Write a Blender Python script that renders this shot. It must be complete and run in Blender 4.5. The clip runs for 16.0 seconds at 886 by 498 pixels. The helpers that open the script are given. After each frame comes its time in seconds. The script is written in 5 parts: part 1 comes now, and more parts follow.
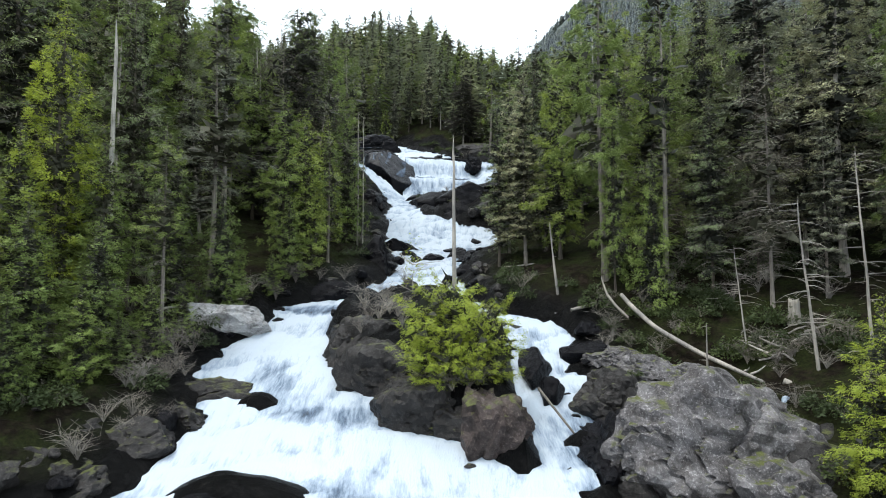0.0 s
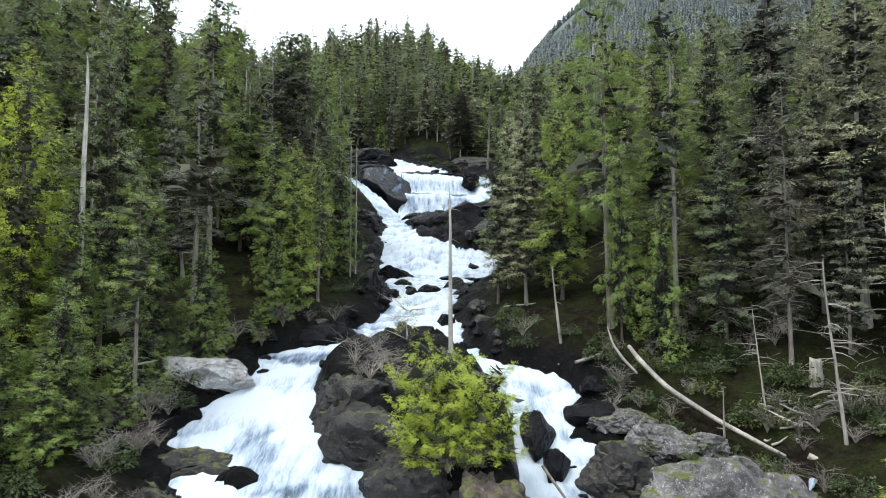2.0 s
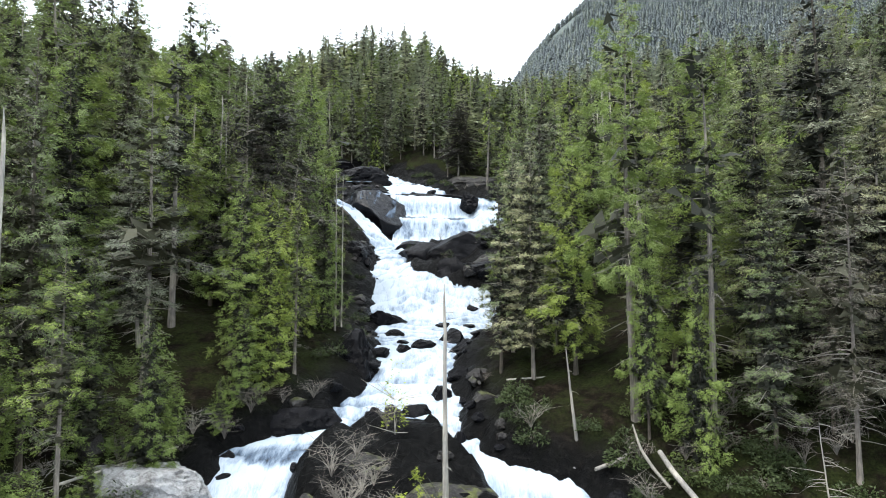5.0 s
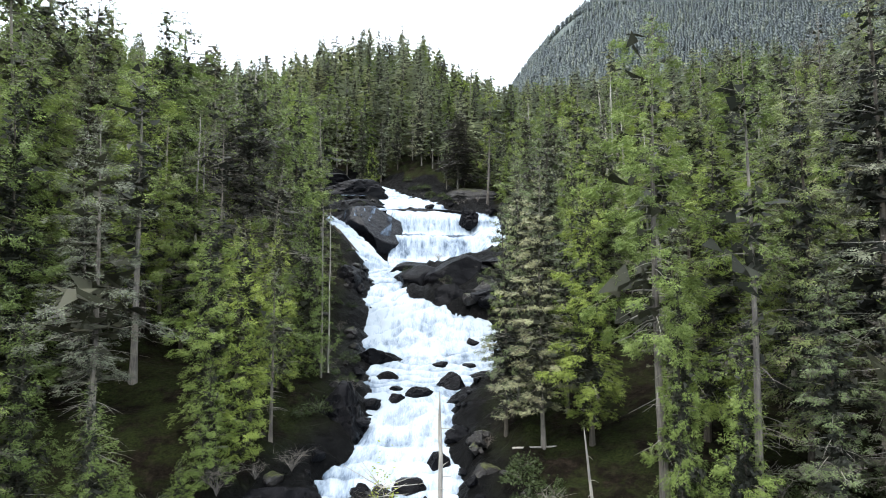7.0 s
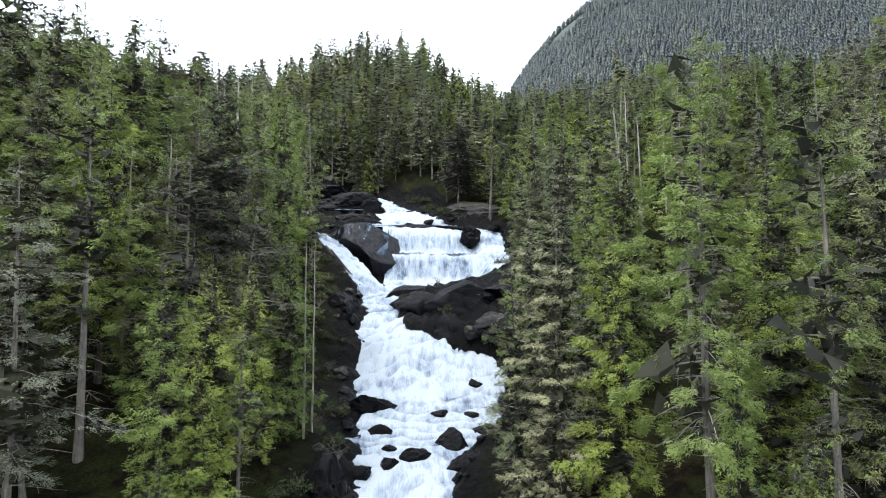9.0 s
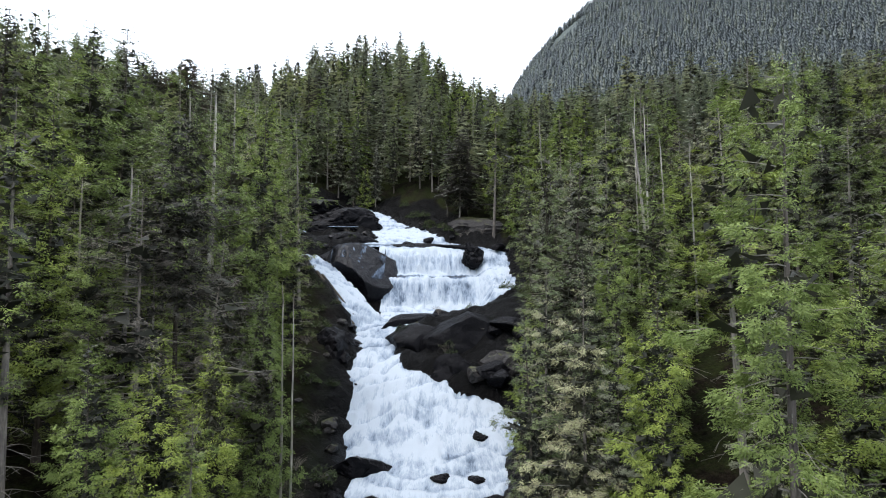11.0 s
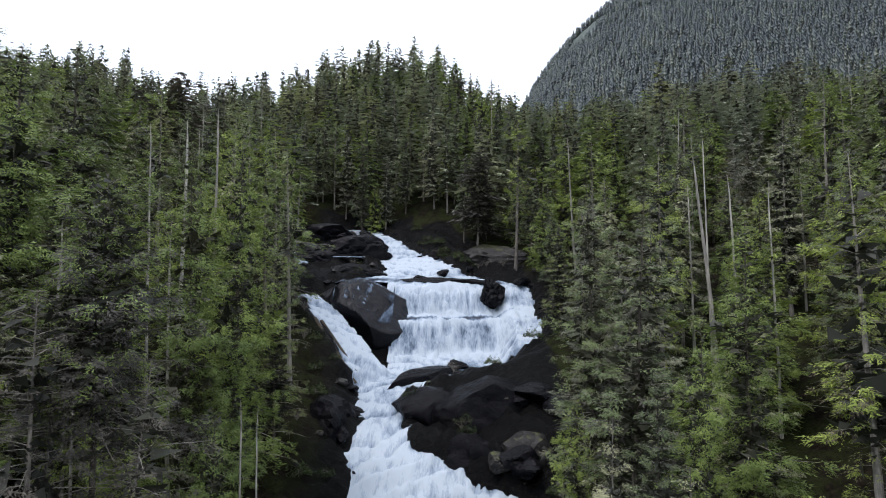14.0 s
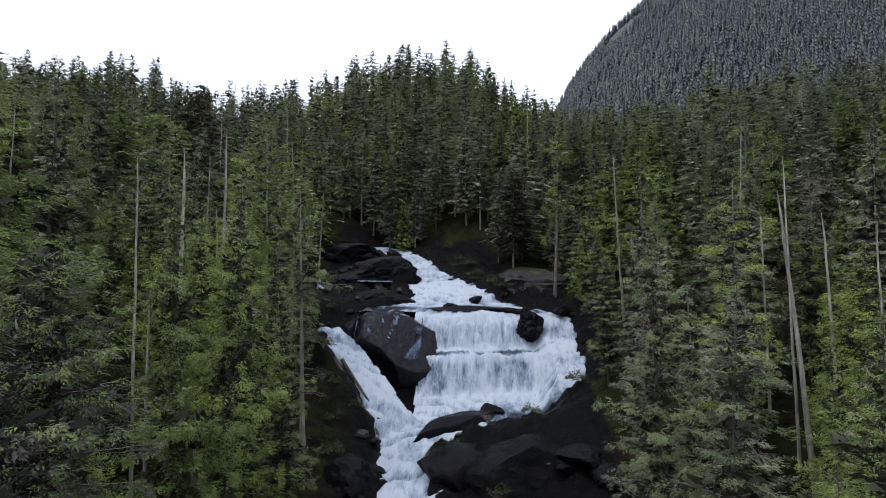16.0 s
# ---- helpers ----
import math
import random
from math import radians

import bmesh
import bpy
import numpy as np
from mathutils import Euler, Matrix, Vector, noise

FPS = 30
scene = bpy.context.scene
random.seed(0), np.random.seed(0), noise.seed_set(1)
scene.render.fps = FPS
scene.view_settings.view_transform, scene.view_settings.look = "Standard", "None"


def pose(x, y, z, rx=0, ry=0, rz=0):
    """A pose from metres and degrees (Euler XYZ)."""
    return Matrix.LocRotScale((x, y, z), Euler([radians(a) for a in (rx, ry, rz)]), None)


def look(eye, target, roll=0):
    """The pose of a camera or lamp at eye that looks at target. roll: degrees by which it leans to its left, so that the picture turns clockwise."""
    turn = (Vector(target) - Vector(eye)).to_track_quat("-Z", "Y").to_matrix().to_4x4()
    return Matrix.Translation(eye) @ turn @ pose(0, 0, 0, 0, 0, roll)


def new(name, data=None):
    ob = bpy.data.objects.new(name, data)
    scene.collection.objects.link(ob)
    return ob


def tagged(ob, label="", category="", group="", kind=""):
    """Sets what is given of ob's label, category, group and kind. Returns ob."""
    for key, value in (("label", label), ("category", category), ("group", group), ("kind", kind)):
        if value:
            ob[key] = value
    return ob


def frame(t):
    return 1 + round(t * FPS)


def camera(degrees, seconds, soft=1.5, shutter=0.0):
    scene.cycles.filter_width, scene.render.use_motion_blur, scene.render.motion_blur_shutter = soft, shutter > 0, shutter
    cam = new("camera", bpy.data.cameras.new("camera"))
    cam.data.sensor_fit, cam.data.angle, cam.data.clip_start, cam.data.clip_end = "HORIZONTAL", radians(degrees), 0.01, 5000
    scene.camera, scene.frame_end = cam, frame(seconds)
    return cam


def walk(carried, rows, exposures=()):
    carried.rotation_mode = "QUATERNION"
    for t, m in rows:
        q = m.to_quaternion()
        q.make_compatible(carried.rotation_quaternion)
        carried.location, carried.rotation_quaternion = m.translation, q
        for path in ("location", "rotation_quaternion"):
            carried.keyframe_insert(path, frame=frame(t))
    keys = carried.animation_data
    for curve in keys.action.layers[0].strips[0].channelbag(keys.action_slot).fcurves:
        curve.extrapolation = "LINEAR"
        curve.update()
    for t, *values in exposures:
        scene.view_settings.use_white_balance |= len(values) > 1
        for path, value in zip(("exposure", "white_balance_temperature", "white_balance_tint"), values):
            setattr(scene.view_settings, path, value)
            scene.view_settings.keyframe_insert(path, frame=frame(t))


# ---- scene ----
cam = camera(70.9, 16.0, 1.0)
METRES, EYE, TILT, LEAN, TURN = 70.0, 14.0, 4.0, 0.0, 0.0
ROWS = [
    (0.0, 0.0, 0.0, 0.0, 0.0, -0.0, -0.0),
    (0.5, 0.0003, 0.0092, 0.0143, -0.07, 0.05, 0.01),
    (1.0, 0.0007, 0.021, 0.0285, -0.13, 0.1, 0.01),
    (1.5, 0.001, 0.0351, 0.0428, -0.2, 0.13, 0.01),
    (2.0, 0.0015, 0.051, 0.0573, -0.27, 0.17, -0.01),
    (2.5, 0.0025, 0.0685, 0.0717, -0.29, 0.21, -0.02),
    (3.0, 0.0031, 0.0875, 0.0863, -0.34, 0.24, -0.03),
    (3.5, 0.0033, 0.108, 0.1004, -0.38, 0.27, 0.0),
    (4.0, 0.0042, 0.1292, 0.1147, -0.4, 0.3, 0.0),
    (6.5, 0.0087, 0.2531, 0.1884, -0.5, 0.39, -0.04),
    (7.0, 0.0094, 0.2801, 0.2035, -0.52, 0.41, -0.06),
    (7.5, 0.0103, 0.3085, 0.2185, -0.53, 0.42, -0.09),
    (8.0, 0.011, 0.3381, 0.2333, -0.52, 0.44, -0.08),
    (8.5, 0.0112, 0.3681, 0.2489, -0.52, 0.43, -0.06),
    (9.0, 0.0117, 0.3993, 0.2641, -0.5, 0.42, -0.07),
    (11.5, 0.0158, 0.5599, 0.3405, -0.34, 0.53, 0.2),
    (12.0, 0.0166, 0.5934, 0.3563, -0.31, 0.53, 0.2),
    (12.5, 0.0174, 0.6272, 0.372, -0.27, 0.53, 0.22),
    (13.0, 0.0181, 0.6611, 0.3882, -0.23, 0.54, 0.21),
    (13.5, 0.0182, 0.6958, 0.4046, -0.19, 0.54, 0.2),
    (14.0, 0.0176, 0.7299, 0.4209, 1.15, 0.59, 0.18),
    (14.5, 0.0178, 0.764, 0.4373, 3.97, 0.65, 0.18),
    (15.0, 0.018, 0.7983, 0.4538, 4.14, 0.66, 0.2),
    (15.5, 0.0184, 0.8323, 0.4703, 4.19, 0.65, 0.21),
    (16.0, 0.0183, 0.866, 0.486, 4.25, 0.66, 0.26),
]
walk(cam, [(t, pose(0, 0, EYE, TILT, LEAN, TURN) @ pose(METRES * x, METRES * y, METRES * z, 90 + pitch, roll, yaw)) for t, x, y, z, yaw, pitch, roll in ROWS],
     exposures=[(0.0, 0.29, 6390, 8), (4.0, 0.77, 6440, 9), (7.0, 0.72, 6390, 10), (9.0, 0.52, 6340, 12), (11.5, 0.12, 6290, 14), (14.0, -0.13, 6240, 16), (16.0, -0.49, 6190, 18)])

# ---- light ----
world = bpy.data.worlds.new("overcast_sky")
scene.world = world
world.use_nodes = True
wn, wl = world.node_tree.nodes, world.node_tree.links
wn.clear()
sky = wn.new("ShaderNodeTexSky")
sky.sky_type, sky.sun_disc = "NISHITA", False
sky.sun_elevation, sky.sun_rotation = radians(68), radians(248)
cloud = wn.new("ShaderNodeMix")
cloud.data_type = "RGBA"
cloud.inputs[0].default_value = 0.9
cloud.inputs[7].default_value = (11.9, 12.9, 14.0, 1)     # bright even cloud cover
back = wn.new("ShaderNodeBackground")
back.inputs["Strength"].default_value = 0.155
wout = wn.new("ShaderNodeOutputWorld")
wl.new(sky.outputs[0], cloud.inputs[6])
wl.new(cloud.outputs[2], back.inputs["Color"])
wl.new(back.outputs[0], wout.inputs[0])
sun = new("sun", bpy.data.lights.new("sun", "SUN"))
sun.data.energy, sun.data.angle, sun.data.color = 2.6, radians(22), (1.0, 0.96, 0.9)
sun.matrix_world = look((0, 0, 200), (75, 30, 0))
tagged(sun, kind="structure")


# ---- materials ----
def shader(name, rough=0.8, spec=0.3):
    m = bpy.data.materials.new(name)
    m.use_nodes = True
    b = m.node_tree.nodes["Principled BSDF"]
    b.inputs["Roughness"].default_value = rough
    b.inputs["Specular IOR Level"].default_value = spec
    return m, m.node_tree.nodes, m.node_tree.links, b


def noise_node(n, l, scale, detail=4, rough=0.6, coords=None, vector=None):
    t = n.new("ShaderNodeTexNoise")
    t.inputs["Scale"].default_value, t.inputs["Detail"].default_value, t.inputs["Roughness"].default_value = scale, detail, rough
    if vector is not None:
        l.new(vector, t.inputs["Vector"])
    else:
        c = n.new("ShaderNodeTexCoord" if coords else "ShaderNodeNewGeometry")
        l.new(c.outputs[coords or "Position"], t.inputs["Vector"])
    return t.outputs["Fac"]


def ramp_node(n, l, fac, stops):
    r = n.new("ShaderNodeValToRGB")
    while len(r.color_ramp.elements) < len(stops):
        r.color_ramp.elements.new(0.5)
    for e, (p, c) in zip(r.color_ramp.elements, stops):
        e.position, e.color = p, (*c, 1) if len(c) == 3 else c
    l.new(fac, r.inputs["Fac"])
    return r.outputs["Color"]


def mix_node(n, l, fac, a, b, blend="MIX"):
    m = n.new("ShaderNodeMix")
    m.data_type, m.blend_type = "RGBA", blend
    for sock, v in ((m.inputs[0], fac), (m.inputs[6], a), (m.inputs[7], b)):
        if isinstance(v, (int, float)):
            sock.default_value = v
        elif isinstance(v, tuple):
            sock.default_value = (*v, 1)
        else:
            l.new(v, sock)
    return m.outputs[2]


def bump_node(n, l, b, height, strength, distance):
    k = n.new("ShaderNodeBump")
    k.inputs["Strength"].default_value, k.inputs["Distance"].default_value = strength, distance
    l.new(height, k.inputs["Height"])
    l.new(k.outputs[0], b.inputs["Normal"])


def foliage(name, dark, mid, light, through_light=0.35, patch=0.9, vary=True):
    """Leaves: three greens mixed by clump, by tree and by leaf, with some light let through."""
    m, n, l, b = shader(name, 0.6, 0.25)
    geo = n.new("ShaderNodeNewGeometry")
    info = n.new("ShaderNodeObjectInfo")
    tint = n.new("ShaderNodeAttribute")
    tint.attribute_name = "tint"
    own = n.new("ShaderNodeMath")
    own.operation = "ADD"
    l.new(tint.outputs["Fac"], own.inputs[0]), l.new(info.outputs["Random"], own.inputs[1])
    part = n.new("ShaderNodeMath")
    part.operation = "FRACT"
    l.new(own.outputs[0], part.inputs[0])
    leaf = ramp_node(n, l, geo.outputs["Random Per Island"], [(0.0, dark), (0.5, mid), (1.0, light)])
    clump = ramp_node(n, l, noise_node(n, l, patch, 3), [(0.3, dark), (0.5, mid), (0.68, light)])
    col = mix_node(n, l, 0.5, mix_node(n, l, 0.45, leaf, clump), mid)
    tree = ramp_node(n, l, part.outputs[0], [(0.0, (0.66, 0.68, 0.70)), (0.35, (0.88, 0.89, 0.90)), (0.7, (1.08, 1.07, 1.0)), (1.0, (1.36, 1.28, 1.0))])
    if vary:
        col = mix_node(n, l, 1.0, col, tree, "MULTIPLY")
    l.new(col, b.inputs["Base Color"])
    tr = n.new("ShaderNodeBsdfTranslucent")
    l.new(col, tr.inputs["Color"])
    mx = n.new("ShaderNodeMixShader")
    mx.inputs[0].default_value = through_light
    l.new(b.outputs[0], mx.inputs[1]), l.new(tr.outputs[0], mx.inputs[2])
    l.new(mx.outputs[0], n["Material Output"].inputs["Surface"])
    return m


def bark(name, a, c, scale=1.0):
    m, n, l, b = shader(name, 0.9, 0.15)
    info = n.new("ShaderNodeObjectInfo")
    tc = n.new("ShaderNodeTexCoord")
    mp = n.new("ShaderNodeMapping")
    mp.inputs["Scale"].default_value = (9, 9, 0.8)
    l.new(tc.outputs["Object"], mp.inputs["Vector"])
    ridge = noise_node(n, l, scale, 6, 0.7, vector=mp.outputs[0])
    col = ramp_node(n, l, ridge, [(0.3, a), (0.7, c)])
    patch = ramp_node(n, l, noise_node(n, l, 0.6, 3), [(0.4, (0.75, 0.75, 0.75)), (0.65, (1.25, 1.22, 1.15))])
    col = mix_node(n, l, 1.0, col, patch, "MULTIPLY")
    own = ramp_node(n, l, info.outputs["Random"], [(0.0, (0.75, 0.72, 0.7)), (1.0, (1.25, 1.25, 1.22))])
    col = mix_node(n, l, 1.0, col, own, "MULTIPLY")
    l.new(col, b.inputs["Base Color"])
    bump_node(n, l, b, ridge, 0.8, 0.06)
    return m


def stone(name, dark, mid, light, rough, moss=0.0, streak=1.0, gloss=0.25, lichen=0.0):
    """Rock with bedding, cracks, lichen and, if asked, moss on the flatter parts."""
    m, n, l, b = shader(name, rough, gloss)
    big = noise_node(n, l, 0.35, 5, 0.65)
    fine = noise_node(n, l, 4.0, 8, 0.7)
    col = mix_node(n, l, 0.5, ramp_node(n, l, big, [(0.3, dark), (0.52, mid), (0.72, light)]),
                   ramp_node(n, l, fine, [(0.32, dark), (0.55, mid), (0.72, light)]))
    vor = n.new("ShaderNodeTexVoronoi")
    vor.feature = "DISTANCE_TO_EDGE"
    vor.inputs["Scale"].default_value = 0.55
    geo = n.new("ShaderNodeNewGeometry")
    warp = n.new("ShaderNodeVectorMath")
    warp.operation = "MULTIPLY_ADD"
    warp.inputs[1].default_value = (0.5, 0.5, 1.3)
    wob = n.new("ShaderNodeTexNoise")
    wob.inputs["Scale"].default_value, wob.inputs["Detail"].default_value = 0.9, 8
    l.new(geo.outputs["Position"], wob.inputs["Vector"])
    l.new(geo.outputs["Position"], warp.inputs[0]), l.new(wob.outputs["Color"], warp.inputs[2])
    l.new(warp.outputs[0], vor.inputs["Vector"])
    crack = ramp_node(n, l, vor.outputs["Distance"], [(0.0, (0.6, 0.6, 0.6)), (0.012, (1, 1, 1))])
    col = mix_node(n, l, streak, col, mix_node(n, l, 1.0, col, crack, "MULTIPLY"))
    if lichen:
        spots = ramp_node(n, l, noise_node(n, l, 7.0, 9, 0.78), [(0.54, (0, 0, 0)), (0.62, (lichen, lichen, lichen))])
        col = mix_node(n, l, spots, col, tuple(min(0.6, 1.7 * v) for v in light))
        stains = ramp_node(n, l, noise_node(n, l, 0.8, 9, 0.75), [(0.36, (0.35, 0.33, 0.31)), (0.56, (1, 1, 1))])
        col = mix_node(n, l, 1.0, col, stains, "MULTIPLY")
    if moss:
        sep = n.new("ShaderNodeSeparateXYZ")
        l.new(geo.outputs["Normal"], sep.inputs[0])
        add = n.new("ShaderNodeMath")
        add.operation = "MULTIPLY"
        l.new(sep.outputs["Z"], add.inputs[0]), l.new(noise_node(n, l, 0.9, 6, 0.7), add.inputs[1])
        f = ramp_node(n, l, add.outputs[0], [(0.5 - moss, (0, 0, 0)), (0.6 - moss, (1, 1, 1))])
        green = ramp_node(n, l, fine, [(0.3, (0.03, 0.035, 0.01)), (0.7, (0.10, 0.11, 0.03))])
        col = mix_node(n, l, f, col, green)
    l.new(col, b.inputs["Base Color"])
    hgt = mix_node(n, l, 0.6, noise_node(n, l, 1.3, 8, 0.7), crack, "MULTIPLY")
    bump_node(n, l, b, hgt, 1.0, 0.25)
    return m


M_CEDAR = foliage("cedar_leaves", (0.058, 0.081, 0.024), (0.168, 0.224, 0.06), (0.315, 0.385, 0.11), 0.26)
M_BRIGHT = foliage("young_cedar_leaves", (0.115, 0.149, 0.021), (0.275, 0.333, 0.044), (0.438, 0.486, 0.082), 0.38, vary=False)
M_OLIVE = foliage("pale_cedar_leaves", (0.070, 0.095, 0.030), (0.185, 0.245, 0.070), (0.315, 0.385, 0.115), 0.28, vary=False)
M_HEMLOCK = foliage("hemlock_needles", (0.05, 0.068, 0.034), (0.14, 0.176, 0.078), (0.255, 0.3, 0.135), 0.2)
M_SPRUCE = foliage("spruce_needles", (0.09, 0.096, 0.066), (0.235, 0.248, 0.165), (0.39, 0.405, 0.275), 0.18)
M_FERN = foliage("undergrowth_leaves", (0.018, 0.027, 0.010), (0.045, 0.063, 0.022), (0.085, 0.105, 0.038), 0.2)
M_DRY = foliage("dry_twigs", (0.03, 0.027, 0.022), (0.078, 0.07, 0.058), (0.155, 0.14, 0.118), 0.12)
# near-black filler for crown interiors: their shade put into the colour
M_CORE = foliage("crown_shade_twigs", (0.014, 0.014, 0.010), (0.027, 0.029, 0.020), (0.051, 0.051, 0.036), 0.0)
# blue-grey needles: the mountain's haze is mixed into their colour
M_FAR = foliage("haze_blue_needles", (0.074, 0.088, 0.096), (0.112, 0.131, 0.134), (0.16, 0.182, 0.172), 0.2, 0.02)
# paler, greyer green: haze over the hillside put into the leaf colour
M_HILL = foliage("hazed_hillside_needles", (0.13, 0.148, 0.105), (0.26, 0.288, 0.2), (0.38, 0.41, 0.28), 0.15, 0.3)
M_BARK = bark("grey_brown_bark", (0.085, 0.078, 0.07), (0.27, 0.25, 0.23))
M_BROWNBARK = bark("dark_brown_bark", (0.030, 0.026, 0.022), (0.115, 0.10, 0.085))
M_LIMB = bark("limb_bark", (0.14, 0.132, 0.116), (0.35, 0.335, 0.305))
M_SILVER = bark("weathered_silver_wood", (0.16, 0.15, 0.138), (0.37, 0.355, 0.33))
M_WET = stone("wet_black_rock", (0.002, 0.002, 0.003), (0.004, 0.004, 0.005), (0.015, 0.014, 0.016), 0.34, 0.0, 0.5, gloss=0.08)
M_SHEEN = stone("smooth_wet_rock", (0.002, 0.002, 0.003), (0.004, 0.004, 0.006), (0.010, 0.010, 0.013), 0.28, 0.0, 0.3, gloss=0.22)
M_GREY = stone("grey_granite", (0.034, 0.031, 0.032), (0.120, 0.113, 0.114), (0.29, 0.277, 0.275), 0.8, 0.07, 0.6, lichen=0.6)
M_PALE = stone("pale_granite", (0.20, 0.195, 0.19), (0.38, 0.375, 0.37), (0.55, 0.545, 0.53), 0.8, 0.0, lichen=0.3)
M_BROWN = stone("mossy_brown_rock", (0.006, 0.005, 0.005), (0.020, 0.018, 0.017), (0.085, 0.078, 0.073), 0.5, 0.06, 0.6, lichen=0.45)
M_PROW = stone("reddish_brown_granite", (0.014, 0.010, 0.008), (0.050, 0.036, 0.032), (0.14, 0.115, 0.105), 0.6, 0.10, 0.6, lichen=0.5)


def ground_material():
    m, n, l, b = shader("forest_floor", 0.9, 0.04)
    at = n.new("ShaderNodeAttribute")
    at.attribute_name = "wet"
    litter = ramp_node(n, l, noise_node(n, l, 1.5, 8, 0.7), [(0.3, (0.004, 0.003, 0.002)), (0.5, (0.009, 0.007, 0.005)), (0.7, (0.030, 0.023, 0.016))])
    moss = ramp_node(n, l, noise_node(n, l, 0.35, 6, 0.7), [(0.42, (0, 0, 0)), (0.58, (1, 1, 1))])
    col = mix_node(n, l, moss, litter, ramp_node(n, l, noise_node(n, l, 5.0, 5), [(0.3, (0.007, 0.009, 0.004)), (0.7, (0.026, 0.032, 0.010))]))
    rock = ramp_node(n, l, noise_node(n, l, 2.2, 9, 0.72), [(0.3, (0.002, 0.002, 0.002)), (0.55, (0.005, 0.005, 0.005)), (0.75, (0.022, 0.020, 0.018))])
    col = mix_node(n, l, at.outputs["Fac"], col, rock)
    # far mountainside: floor painted pale and bluish to carry the haze
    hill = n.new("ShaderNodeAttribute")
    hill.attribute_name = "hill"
    hazy_scrub = ramp_node(n, l, noise_node(n, l, 0.15, 6), [(0.3, (0.07, 0.083, 0.08)), (0.7, (0.11, 0.127, 0.115))])
    col = mix_node(n, l, hill.outputs["Fac"], col, hazy_scrub)
    l.new(col, b.inputs["Base Color"])
    mr = n.new("ShaderNodeMapRange")
    mr.inputs[3].default_value, mr.inputs[4].default_value = 0.95, 0.36
    l.new(at.outputs["Fac"], mr.inputs[0]), l.new(mr.outputs[0], b.inputs["Roughness"])
    bump_node(n, l, b, noise_node(n, l, 1.1, 9, 0.72), 1.0, 0.5)
    return m


def water_material():
    """Aerated falling water: white foam in streaks along the flow over dark clear water."""
    m, n, l, b = shader("white_water", 0.45, 0.2)
    at = n.new("ShaderNodeAttribute")
    at.attribute_name = "flow"
    mp = n.new("ShaderNodeMapping")
    mp.inputs["Scale"].default_value = (1.3, 0.30, 1)
    l.new(at.outputs["Vector"], mp.inputs["Vector"])
    streak = noise_node(n, l, 1.0, 8, 0.68, vector=mp.outputs[0])
    mp2 = n.new("ShaderNodeMapping")
    mp2.inputs["Scale"].default_value = (6.0, 1.1, 1)
    l.new(at.outputs["Vector"], mp2.inputs["Vector"])
    fine = noise_node(n, l, 1.0, 6, 0.7, vector=mp2.outputs[0])
    both = mix_node(n, l, 0.36, streak, fine)
    thin = n.new("ShaderNodeAttribute")
    thin.attribute_name = "foam"
    sm = n.new("ShaderNodeMath")
    sm.operation = "ADD"
    l.new(both, sm.inputs[0]), l.new(thin.outputs["Fac"], sm.inputs[1])
    foam = ramp_node(n, l, sm.outputs[0], [(0.36, (0.010, 0.013, 0.020)), (0.46, (0.075, 0.105, 0.15)), (0.57, (0.22, 0.27, 0.33)), (0.72, (0.385, 0.435, 0.485))])
    l.new(foam, b.inputs["Base Color"])
    rg = ramp_node(n, l, sm.outputs[0], [(0.36, (0.3, 0.3, 0.3)), (0.55, (0.75, 0.75, 0.75))])
    l.new(rg, b.inputs["Roughness"])
    bump_node(n, l, b, both, 0.5, 0.5)
    return m


M_GROUND, M_WATER = ground_material(), water_material()

# ---- the lie of the land ----
# river surface: (y, z), from the plunge pool up to the rim
PROFILE = np.array([(-300, -3), (-40, -0.6), (21, 0.6), (30.9, 2.1), (36.8, 3.5), (43.7, 5.5), (50.5, 8.0), (57.4, 10.5), (62.3, 12.3), (70.2, 14.1),
                    (76.1, 15.6), (87.9, 18.5), (99.8, 20.4), (107.7, 21.8), (113.5, 24.4), (119.3, 27.9), (125.1, 30.6), (130.1, 32.3), (138.9, 34.6),
                    (148.8, 36.6), (151.7, 37.9), (155.8, 43.2), (158.3, 44.1), (161.5, 47.9), (163.9, 49.9), (172.8, 51.7), (182.6, 55.3),
                    (194.3, 59.2), (203.1, 62.3), (212, 64.9), (236.6, 70.6)])
# broad shape of the valley floor beside the river
VALLEY = np.array([(-3000, 0), (-60, 0), (20, 2.5), (60, 12.5), (100, 23), (150, 43), (205, 64), (316, 134), (400, 138), (700, 120), (4500, 100)])
LEFT = np.array([(-300, -40), (-40, -30), (30, -21), (36, -17.5), (41, -16.8), (46, -17.5), (50.6, -20), (57, -18), (60.6, -16.5), (64, -15.5), (69, -9.6),
                 (73.7, -8.7), (77.6, -6.2), (85, -6.6), (98, -8.5), (109, -9.6), (117.5, -11), (127.5, -11.4), (136, -12.5), (141, -14.6), (147, -20.0),
                 (152.5, -24.6), (158, -27.0), (161.5, -26.0), (166, -22), (172, -15), (177, -13.6), (196, -17.7), (205, -24), (212, -29), (240, -50)])
